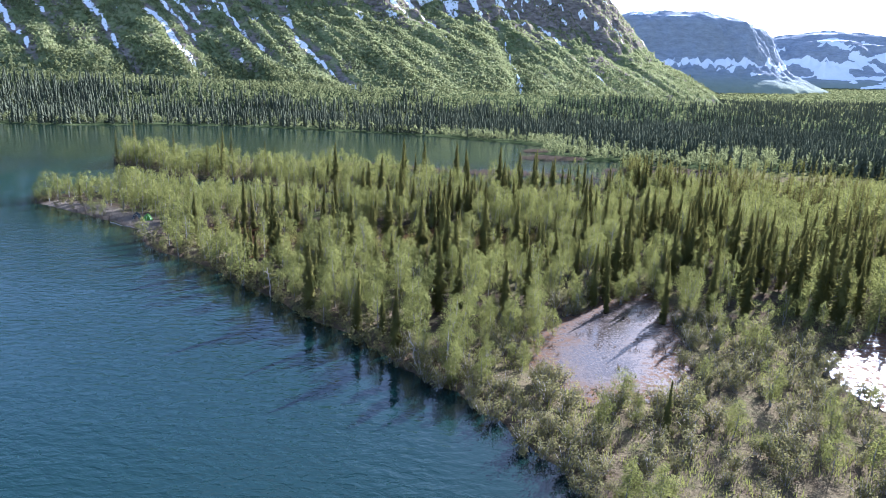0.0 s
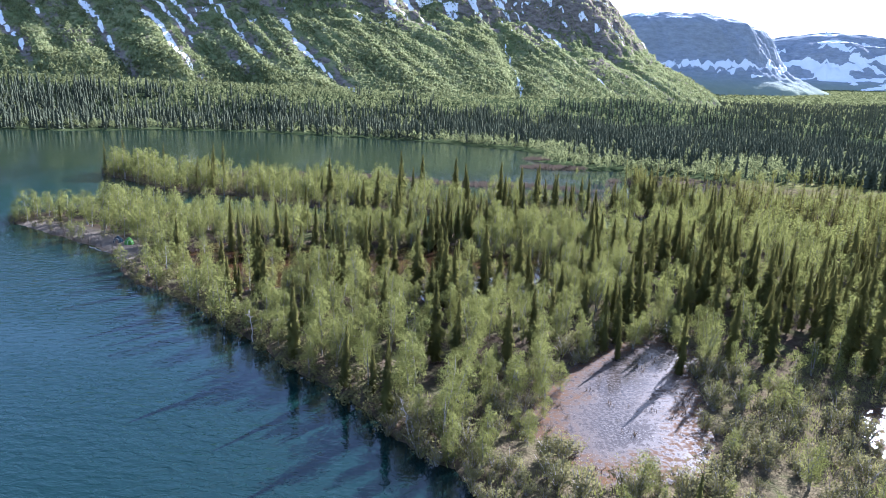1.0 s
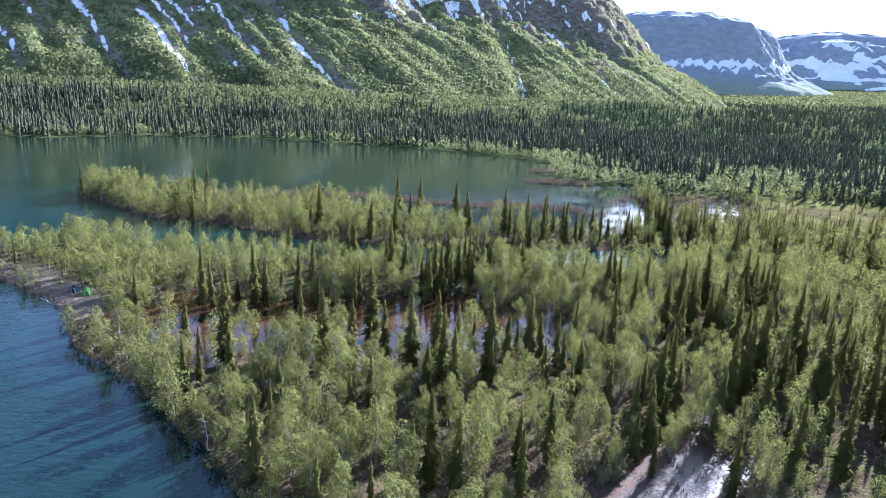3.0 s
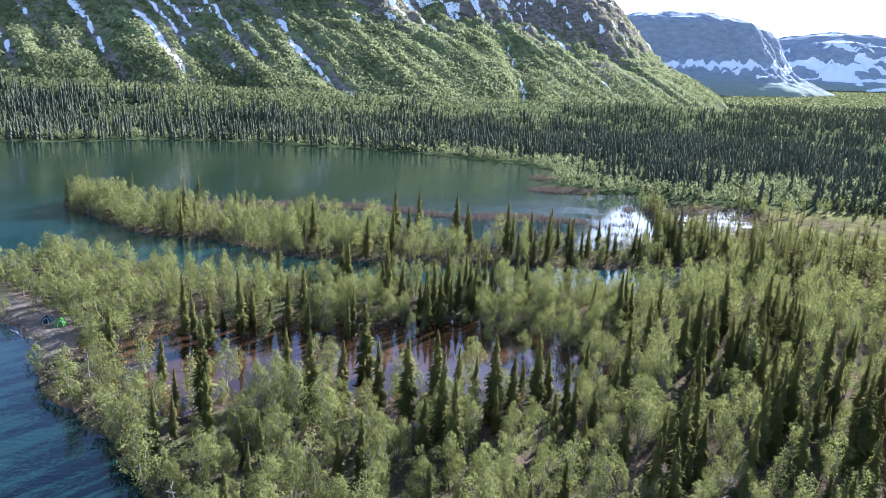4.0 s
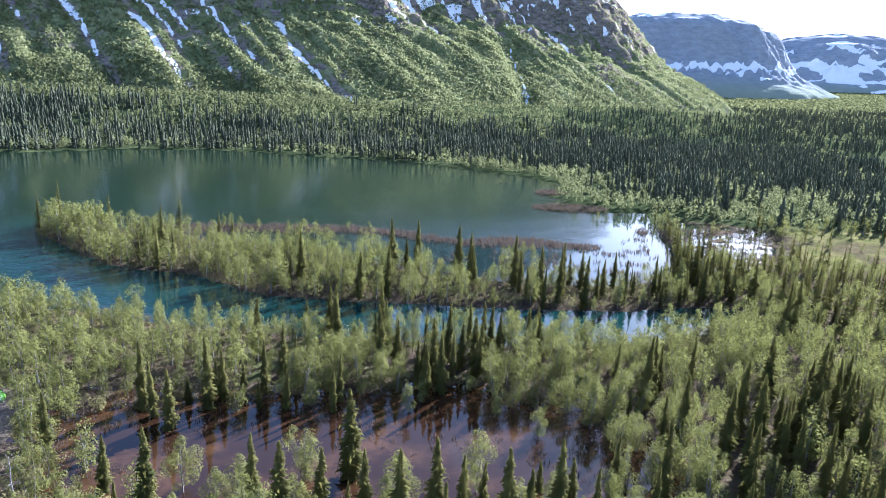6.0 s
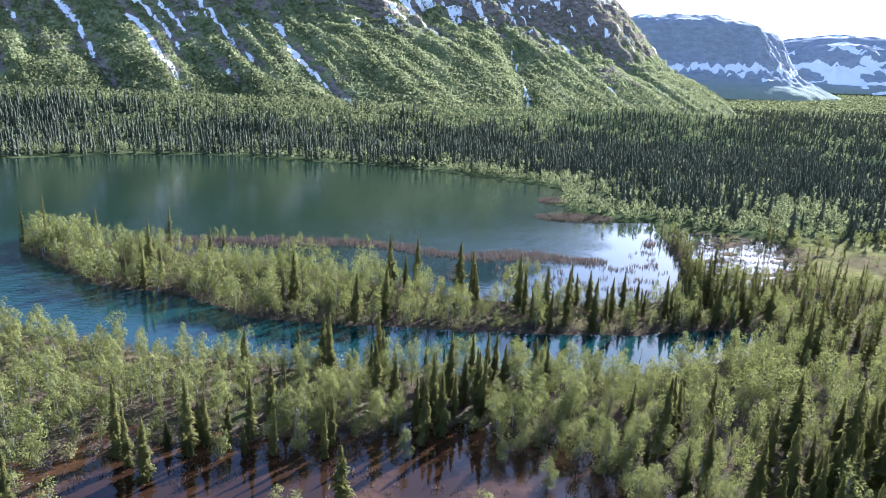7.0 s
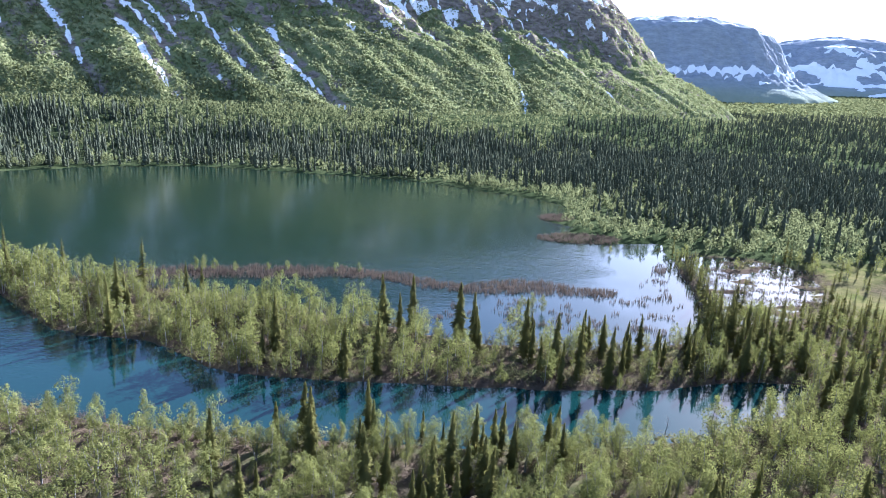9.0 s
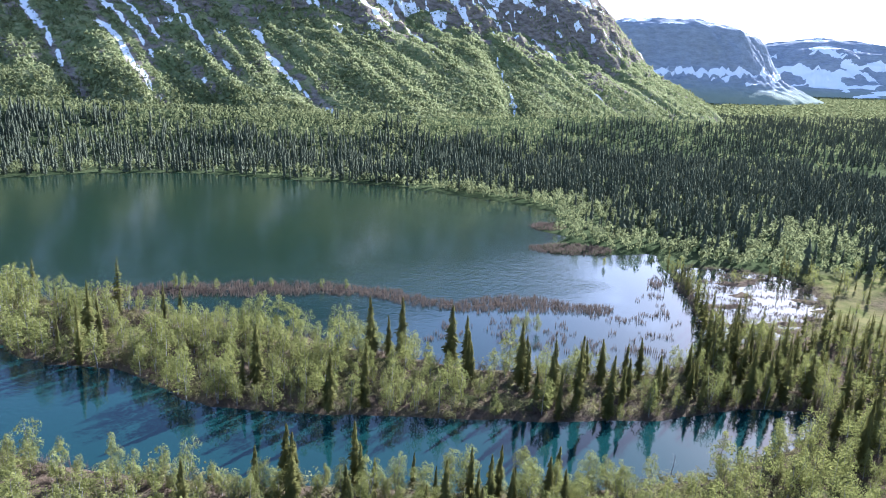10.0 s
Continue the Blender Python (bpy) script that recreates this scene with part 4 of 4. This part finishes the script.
leafy = leafy + 0.25 * sstep(far[:, 1], 470, 360) + 0.12 * sstep(far[:, 1] - 0.25 * far[:, 0], 500, 380) * sstep(far[:, 0], 40, 90)
pick = RNG.random(len(far)) < leafy
print("far trees", len(far), pick.sum())
FAR_SPRUCE = [far_spruce_arrays(300 + k) for k in range(6)]
SHORE_BIRCH = [clump_arrays(350 + k, 80, 0.135, 1.0, 0.42) for k in range(6)]
FAR_BIRCH = [clump_arrays(320 + k, 20, 0.24) for k in range(6)]
SHORE_SPRUCE = [far_spruce_arrays(310 + k, 7, 4, 0.5) for k in range(8)]
beside = far[:, 1] < 640
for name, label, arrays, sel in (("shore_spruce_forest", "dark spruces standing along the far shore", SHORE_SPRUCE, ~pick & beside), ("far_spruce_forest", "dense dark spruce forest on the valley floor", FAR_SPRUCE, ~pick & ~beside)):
    stand(name, arrays, rows_for(far[sel, 0], far[sel, 1], fz[sel], 6.0, 16.0, len(arrays), RNG, (0.85, 1.35)), label, "forest", M_HAZED_SPRUCE)
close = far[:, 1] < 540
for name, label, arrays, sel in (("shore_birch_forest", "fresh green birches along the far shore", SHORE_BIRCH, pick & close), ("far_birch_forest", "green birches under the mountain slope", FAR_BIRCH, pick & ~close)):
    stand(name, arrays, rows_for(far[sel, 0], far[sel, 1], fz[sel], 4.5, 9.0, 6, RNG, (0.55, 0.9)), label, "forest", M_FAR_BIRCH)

fdz = ground_height(far_d[:, 0], far_d[:, 1])
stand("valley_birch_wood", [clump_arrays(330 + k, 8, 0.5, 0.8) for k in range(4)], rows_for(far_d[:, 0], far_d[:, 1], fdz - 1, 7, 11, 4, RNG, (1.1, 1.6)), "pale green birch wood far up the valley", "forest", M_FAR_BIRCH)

n = 400000
sx, sy = RNG.uniform(-750, 900, n), RNG.uniform(600, 1750, n)
sz, sd, ss = mountain_height(sx, sy)
gully = np.zeros(n)
for s0, d0, d1, w in GULLIES:
    gully = np.maximum(gully, np.exp(-((ss - s0) / (w + 2)) ** 2) * (sd > d0 - 30))
keep = sstep(sd, -10, 10) * sstep(sz + 120 * (fbm(ss / 30.0, sd / 60.0, 3, 91) - 0.5), 300, 130) * (1 - 0.95 * gully) * (1 - 0.60 * sstep(ss, 1550, 1850)) * (0.42 + 0.58 * sstep(fbm(ss / 14.0, sd / 34.0, 3, 93), 0.38, 0.56)) + 0.10 * sstep(sd, -10, 10) * sstep(sz, 330, 230) * (1 - 0.95 * gully) * sstep(ss, 1300, 1500)
ok = keep * view_wedge(sx, sy) > RNG.random(n)
print("slope scrub", ok.sum())
SCRUB = [clump_arrays(340 + k, 5, 0.62, 0.85, 0.42) for k in range(6)]
stand("slope_birch_scrub", SCRUB, rows_for(sx[ok], sy[ok], sz[ok] - 0.4, 1.6, 4.2, 6, RNG), "low green birch scrub climbing the mountainside", "scrub", M_HAZED_SCRUB)


# ---- shrubs, reeds, grass ----
def shrub_arrays(seed, leaves, size, twigs=14, bare=False):
    """A many-stemmed shrub about two metres high: stems and sprays."""
    rng = np.random.default_rng(seed)
    wood, pts = [], []
    for k in range(twigs):
        w, out, h = rng.uniform(0, 6.28), rng.uniform(0.25, 1.15), rng.uniform(1.0, 2.1)
        tip = np.array((math.cos(w) * out, math.sin(w) * out, h))
        wood.append(tube([(tip[0] * 0.08, tip[1] * 0.08, -0.2), tip * (0.55, 0.55, 0.62), tip], (0.03, 0.02, 0.006), 3))
        n = leaves // twigs
        at = rng.uniform(0.35, 1.05, n)[:, None]
        pts.append(tip * at * (1, 1, 1) + rng.normal(0, 0.17, (n, 3)))
    pts = np.concatenate(pts)
    pts[:, 2] = np.maximum(pts[:, 2], 0.1)
    return joined(wood), cards(pts, size, rng, pts - (0, 0, 0.4) + (0, 0, 0.3), 0.9 if bare else 0.5, 0.14 if bare else 0.36, 0.5 if bare else 0.8)


def blade_arrays(seed, blades, tall, wide, radius):
    """A tuft of narrow blades."""
    rng = np.random.default_rng(seed)
    at = rng.normal(0, radius, (blades, 2))
    w = rng.uniform(0, 6.28, blades)
    h = tall * rng.uniform(0.55, 1.1, blades)
    lean = rng.normal(0, 0.18, (blades, 2)) * h[:, None]
    z = np.zeros(blades)
    side = np.stack([np.cos(w), np.sin(w)], 1) * wide
    v = np.stack([np.column_stack([at + side, z - 0.1]), np.column_stack([at - side, z - 0.1]), np.column_stack([at + lean, h])], 1)
    return v.reshape(-1, 3), np.arange(3 * blades).reshape(-1, 3)


def shrub_density(x, y):
    land, pd = land_distance(x, y), ponds(x, y)
    rim = sstep(land, -1.3, -0.4) * sstep(land, 5 + 6 * sstep(x, 22, 32) * (y > 190) * (y < 232), 2.0 + 6 * sstep(x, 22, 32) * (y > 190) * (y < 232)) + 0.35 * sstep(land, 0, 1) * (y > 215) * (x < 68)
    pond_rim = sstep(pd, 0.8, -0.6) * sstep(pd, -7, -3)
    open_land = sstep(np.hypot((x - 45) / 44.0, (y - 76) / 32.0), 1.1, 0.8) * (land > 0.5) * (pd < -0.5)
    return np.clip(0.9 * rim + 0.3 * pond_rim * (land > 0) + 0.125 * open_land + 0.10 * marsh(x, y) * (ground_height(x, y) > 0.0), 0, 1) * (1 - 0.9 * camp(x, y)) * (y < 345)


sh = scatter(130000, -155, 170, 28, 345, 1.3, RNG, shrub_density)
sh = np.column_stack([sh, ground_height(sh[:, 0], sh[:, 1]) - 0.05])
rimness = sstep(land_distance(sh[:, 0], sh[:, 1]), 4, 1)
bare = RNG.random(len(sh)) < np.where((sh[:, 1] > 215) | (sh[:, 0] < -50), 0.72, 0.12) * (0.5 + 0.5 * rimness) * (sh[:, 1] > 130)
order = np.argsort(np.hypot(sh[:, 0] - 25, sh[:, 1] - 85))
print("shrubs", len(sh), bare.sum())
WILLOW = [shrub_arrays(400 + k, 480, 0.15) for k in range(6)]
TWIGGY = [shrub_arrays(420 + k, 80, 0.26, 4, True) for k in range(5)]
willow_data = [(mesh_np("stem", *w, M_DEAD_WOOD), mesh_np("foliage", c[0], c[1], M_WILLOW, c[2])) for w, c in WILLOW]
for x, y, z in sh[order[~bare[order]][:300]]:
    top = tagged(new("willow_shrub"), "low grey-green willow shrub on damp ground", "shrub", "willow shrubs by the ponds")
    stems, leaves = willow_data[int(RNG.integers(len(willow_data)))]
    part("stem", stems, top)
    part("foliage", leaves, top)
    k = RNG.uniform(0.6, 1.5)
    top.matrix_basis = Matrix.LocRotScale((x, y, z), Euler((0, 0, RNG.uniform(0, 6.28))), (k * RNG.uniform(0.9, 1.2), k * RNG.uniform(0.9, 1.2), k))
rest = sh[order[~bare[order]][300:]]
stand("willow_thicket", [shrub_arrays(410 + k, 110, 0.27)[1] for k in range(6)], rows_for(*rest.T, 0.7, 1.5, 6, RNG), "grey-green willow thicket fringing the shores", "shrubs", M_WILLOW)
rest = sh[bare]
rows = rows_for(*rest.T, 0.6, 1.35, 5, RNG)
heath = scatter(16000, -60, 110, 95, 235, 2.0, RNG, lambda x, y: 0.35 * sstep(land_distance(x, y), 2, 5) * sstep(ponds(x, y), 0, -2) * sstep(near_density(x, y), 0.5, 0.2))
heath = np.column_stack([heath, ground_height(heath[:, 0], heath[:, 1]) - 0.05])
print("heath", len(heath))
stand("low_birch_scrub", [shrub_arrays(430 + k, 70, 0.26)[1] for k in range(5)], rows_for(*heath.T, 0.4, 0.95, 5, RNG), "knee-high dwarf birch scrub in the wood's gaps", "shrubs", M_BIRCH)
stand("bare_thicket", [joined([w, c[:2]]) for w, c in TWIGGY], rows, "brown leafless thicket along the water's edge", "shrubs", M_TWIG)


def reed_keep(x, y):
    bar, _ = line_distance(x, y, REED_BAR)
    on_bar = sstep(np.abs(bar) + (fbm(x / 4.0, y / 4.0, 2, 33) - 0.5) * 4, 5.6 + 3.0 * sstep(x, -10, 25) * sstep(x, 45, 30) + 3.5 * sstep(x, -20, -50), 3.0)
    spit = sstep(np.hypot((x - 58) / 19.0, (y - 378) / 9.0), 1.1, 0.8) + sstep(np.hypot((x - 56) / 9.0, (y - 427) / 11.0), 1.1, 0.8)
    west = sstep(np.hypot((x + 88) / 10.0, (y - 268) / 6.0), 1.1, 0.7)
    thin = 0.20 * sstep(polygon_distance(x, y, [(-20, 262), (10, 290), (55, 297), (72, 320), (74, 285), (60, 258)]), 0, 4) * sstep(fbm(x / 6.0, y / 6.0, 3, 35), 0.48, 0.6)
    sedge = 0.10 * sstep(polygon_distance(x, y, SMALL_POND), 0, 2) * sstep(fbm(x / 3.0, y / 3.0, 3, 39), 0.42, 0.58)
    sedge = sedge + 0.25 * sstep(polygon_distance(x, y, BIG_POND), -1, 2) * sstep(fbm(x / 4.0, y / 4.0, 3, 38), 0.52, 0.62)
    sedge = sedge + 0.5 * marsh(x, y) * sstep(fbm(x / 8.0, y / 4.0, 3, 34), 0.50, 0.60)
    return np.clip(on_bar + spit + west, 0, 1) + thin + sedge


rd = scatter(210000, -105, 150, 80, 440, 0.55, RNG, reed_keep)
rz = np.maximum(ground_height(rd[:, 0], rd[:, 1]), -0.05)
print("reeds", len(rd))
REED_ROWS = rows_for(rd[:, 0], rd[:, 1], rz, 0.6, 1.25, 5, RNG)
REED_ROWS[:, 3] *= np.where((rd[:, 1] < 200) | (rd[:, 0] > 84), 0.5, 1.0)
stand("reed_bed", [blade_arrays(440 + k, 9, 1.35, 0.07, 0.34) for k in range(5)], REED_ROWS, "dry brown reeds standing in shallow water", "reeds", M_REED)


def grass_keep(x, y):
    land, pd = land_distance(x, y), ponds(x, y)
    open_land = sstep(np.hypot((x - 45) / 46.0, (y - 76) / 34.0), 1.1, 0.8)
    return (0.8 * open_land + 0.15) * sstep(land, 0, 1) * sstep(pd, 0.6, -0.6) * (x < 100) * sstep(fbm(x / 5.0, y / 5.0, 3, 37), 0.40, 0.55)


gr = scatter(26000, -20, 100, 40, 130, 0.7, RNG, grass_keep)
gz = ground_height(gr[:, 0], gr[:, 1])
print("grass", len(gr))
stand("dry_grass", [blade_arrays(460 + k, 8, 0.55, 0.05, 0.28) for k in range(5)], rows_for(gr[:, 0], gr[:, 1], gz, 0.6, 1.4, 5, RNG), "pale dry tussock grass on boggy ground", "grass", M_GRASS)


# ---- camp on the beach, dead wood ----
def fabric_material(name, base, pale):
    k = Mat(name, 0.55)
    k.color(k.mix(k.span(k.noise(1.6, 4.0), 0.35, 0.65), base, pale))
    return k.bump(k.noise(5.0, 3.0), 0.25, 0.05).m


M_GREEN_CLOTH = fabric_material("green_tent_cloth", (0.075, 0.185, 0.030), (0.12, 0.26, 0.045))
M_BLUE_CLOTH = fabric_material("blue_tent_cloth", (0.016, 0.026, 0.036), (0.024, 0.038, 0.050))
M_PALE_CLOTH = fabric_material("pale_tent_trim", (0.55, 0.58, 0.45), (0.65, 0.68, 0.55))
M_POLE = fabric_material("tent_pole", (0.08, 0.08, 0.09), (0.14, 0.14, 0.15))


def dome_arrays(length, width, height, rings=9, sides=24):
    """A dome tent's skin: four flat-sagging panels between the poles."""
    v, f = [], []
    for k in range(rings + 1):
        u = k / rings
        for j in range(sides):
            w = 2 * math.pi * j / sides
            corner = 0.90 + 0.14 * abs(math.cos(2 * (w - math.pi / 4)))
            r = (1 - u ** 1.9) * corner
            v.append((length / 2 * r * math.cos(w), width / 2 * r * math.sin(w), height * u * (1 - 0.03 * math.cos(4 * w))))
    for k in range(rings):
        for j in range(sides):
            a, b = k * sides + j, k * sides + (j + 1) % sides
            f += [(a, b, b + sides), (a, b + sides, a + sides)]
    return np.array(v), np.array(f)


def tent(name, label, place, turn, length, width, height, cloth):
    top = tagged(new(name), label, "tent", "tents of the camp")
    sheet = part("flysheet", smooth(mesh_np("flysheet", *dome_arrays(length, width, height), cloth)), top)
    for s in (-1, 1):
        line = []
        for k in range(13):
            a = math.pi * k / 12
            line.append((length * 0.5 * 0.76 * math.cos(a), s * width * 0.5 * 0.76 * math.cos(a), height * 1.0 * math.sin(a) ** 1.15 + 0.02))
        part("pole", mesh_np("pole", *tube(line, [0.018] * 13, 5), M_POLE), top)
    door = []
    for k in range(9):
        a = math.pi * k / 8
        door.append((length * 0.5 * (1.03 - 0.42 * math.sin(a)), 0.5 * math.cos(a), 0.06 + height * 0.66 * math.sin(a)))
    part("door_trim", mesh_np("door_trim", *tube(door, [0.035] * 9, 4), M_PALE_CLOTH), sheet, "pale door trim")
    for w in (0.6, 2.4, 3.8, 5.6):
        peg = (length * 0.72 * math.cos(w), width * 0.72 * math.sin(w), 0.0)
        line = part("guy_line", mesh_np("guy_line", *tube([(0.55 * peg[0], 0.55 * peg[1], height * 0.62), peg], (0.008, 0.008), 3), M_PALE_CLOTH), top)
        part("peg", mesh_np("peg", *tube([(peg[0], peg[1], 0.10), (peg[0] * 0.97, peg[1] * 0.97, -0.12)], (0.014, 0.006), 4), M_POLE), line)
    x, y = place
    top.matrix_basis = pose(x, y, float(ground_height(np.array([x]), np.array([y]))[0]) - 0.03, 0, 0, turn)
    return top


def log_thing(name, label, x, y, length, radius, turn, material, rise=0.0, category="log"):
    rng = np.random.default_rng(int(abs(x * 13 + y * 7)))
    n = 6
    line = [((k / (n - 1) - 0.5) * length, rng.normal(0, 0.02 * length), radius * 0.8 + rise * (k / (n - 1) - 0.5) + rng.normal(0, 0.02)) for k in range(n)]
    pieces = [tube(line, [radius * (1.05 - 0.35 * k / (n - 1)) for k in range(n)], 8)]
    for k in range(3):
        u = rng.uniform(0.3, 0.9)
        q = np.array(line[int(u * (n - 1))])
        pieces.append(tube([q, q + (0.1, rng.uniform(-0.4, 0.4), rng.uniform(0.1, 0.5))], (radius * 0.3, 0.01), 4))
    ob = tagged(new(name, mesh_np(name, *joined(pieces), material)), label, category)
    ob.matrix_basis = pose(x, y, max(float(ground_height(np.array([x]), np.array([y]))[0]), -0.05), 0, 0, turn)
    return ob


def dead_tree(x, y, height, lean, turn, label, material):
    """A bare standing trunk with broken limbs."""
    rng = np.random.default_rng(int(abs(x * 31 + y * 17)))
    line = [np.array((lean * (k / 6) ** 1.2 * height + rng.normal(0, 0.06), rng.normal(0, 0.06), height * k / 6 - (0.3 if k == 0 else 0))) for k in range(7)]
    trunk = tube(line, [0.16 * height / 8 * (1.1 - 0.95 * k / 6) for k in range(7)], 7)
    top = tagged(new("dead_tree"), label, "dead tree", "dead trees in the wood")
    bole = part("trunk", mesh_np("trunk", *trunk, material), top)
    for k in range(11):
        u = rng.uniform(0.35, 0.98)
        at = np.array([np.interp(u, np.linspace(0, 1, 7), [q[i] for q in line]) for i in range(3)])
        w, L = rng.uniform(0, 6.28), height * rng.uniform(0.10, 0.26) * (1.2 - 0.6 * u)
        tip = at + np.array((math.cos(w) * L, math.sin(w) * L, L * rng.uniform(-0.1, 0.8)))
        mid = (at + tip) / 2 + rng.normal(0, 0.08, 3)
        part("branch", mesh_np("branch", *joined([tube([at, mid, tip], (0.035, 0.022, 0.006), 4), tube([mid, mid + rng.normal(0, 0.3 * L, 3) + (0, 0, 0.2 * L)], (0.018, 0.004), 3)]), material), bole)
    z = float(ground_height(np.array([x]), np.array([y]))[0])
    top.matrix_basis = pose(x, y, max(z, -0.3), 0, 0, turn)
    return top


tent("green_tent", "bright green dome tent pitched on the beach", (-71.0, 165.0), -60, 2.7, 2.2, 1.55, M_GREEN_CLOTH)
tent("blue_tent", "dark blue dome tent beside the green one", (-74.2, 166.2), -75, 2.5, 2.2, 1.45, M_BLUE_CLOTH)
log_thing("bench_log", "dark log laid as a bench by the camp", -81.4, 179.0, 2.6, 0.22, 20, M_SPRUCE_BARK)
stump = tube([(0, 0, -0.1), (0.03, 0.02, 0.6), (0.0, 0.05, 1.25)], (0.19, 0.14, 0.11), 9)
ob = tagged(new("birch_stump", mesh_np("birch_stump", *stump, M_BIRCH_BARK)), "pale broken birch stump behind the beach", "stump")
ob.location = (-86.7, 183.0, float(ground_height(np.array([-86.7]), np.array([183.0]))[0]))
log_thing("drift_log", "grey drift log washed along the beach", -76.6, 161.0, 5.5, 0.13, -36, M_DEAD_WOOD)
log_thing("drift_log", "thin grey drift pole half in the water", -72.0, 158.4, 4.4, 0.09, -30, M_DEAD_WOOD)
log_thing("drift_log", "pale drift log on the sandy point", -94.3, 178.6, 4.0, 0.14, -25, M_DEAD_WOOD)
log_thing("fallen_log", "fallen trunk lying across the boggy pond rim", 14.0, 84.0, 5.0, 0.12, 40, M_SPRUCE_BARK)
for x, y, h, lean, turn, label, mat in ((-2.0, 88.2, 5.0, -0.35, 60, "leaning pale dead birch over the shore", M_DEAD_WOOD), (-2.8, 100.7, 7.5, 0.03, 10, "charred-looking dark dead trunk with a bent top", M_SPRUCE_BARK),
                                        (-26.5, 112.8, 5.0, 0.12, 200, "bare grey birch with a spreading top", M_DEAD_WOOD), (-51.0, 139.5, 6.5, 0.06, 120, "bare white birch at the water's edge", M_BIRCH_BARK),
                                        (39.7, 203.5, 6.0, 0.04, 0, "thin dead birch on the channel bank", M_BIRCH_BARK), (50.0, 206.5, 5.0, 0.1, 80, "thin dead birch on the channel bank", M_BIRCH_BARK),
                                        (58.5, 92.0, 8.5, 0.02, 30, "dry spruce pole between the bog pools", M_SPRUCE_BARK), (64.0, 78.0, 6.0, 0.05, 300, "dry spruce pole between the bog pools", M_SPRUCE_BARK),
                                        (-95.0, 256.0, 5.0, 0.15, 150, "bare grey tree on the island shore", M_DEAD_WOOD), (16.0, 246.0, 7.0, 0.03, 20, "grey leafless birch in the flooded lagoon edge", M_DEAD_WOOD)):
    dead_tree(x, y, h, lean, turn, label, mat)
for x, y, h in ((24.0, 272.0, 1.0), (27.5, 274.5, 0.8), (21.5, 275.0, 0.7), (-60.0, 303.0, 0.5), (-54.0, 304.5, 0.55), (-80.0, 299.0, 0.75), (-77.0, 300.5, 0.6), (-83.0, 299.5, 0.7), (-70.0, 300.0, 0.55), (-38.0, 305.5, 0.5), (-30.0, 306.0, 0.55), (66.0, 352.0, 0.6)):
    top = tagged(new("birch_tree"), "small birch standing in the flooded reeds", "tree", "birches of the reed bar")
    w, c = NEAR_BIRCH[int(x) % 7]
    part("trunk", mesh_np("trunk", *w, M_BIRCH_BARK), top)
    part("crown", mesh_np("crown", c[0], c[1], M_BIRCH, c[2]), top)
    top.matrix_basis = Matrix.LocRotScale((x, y, -0.1), Euler((0, 0, x)), (h, h, h))
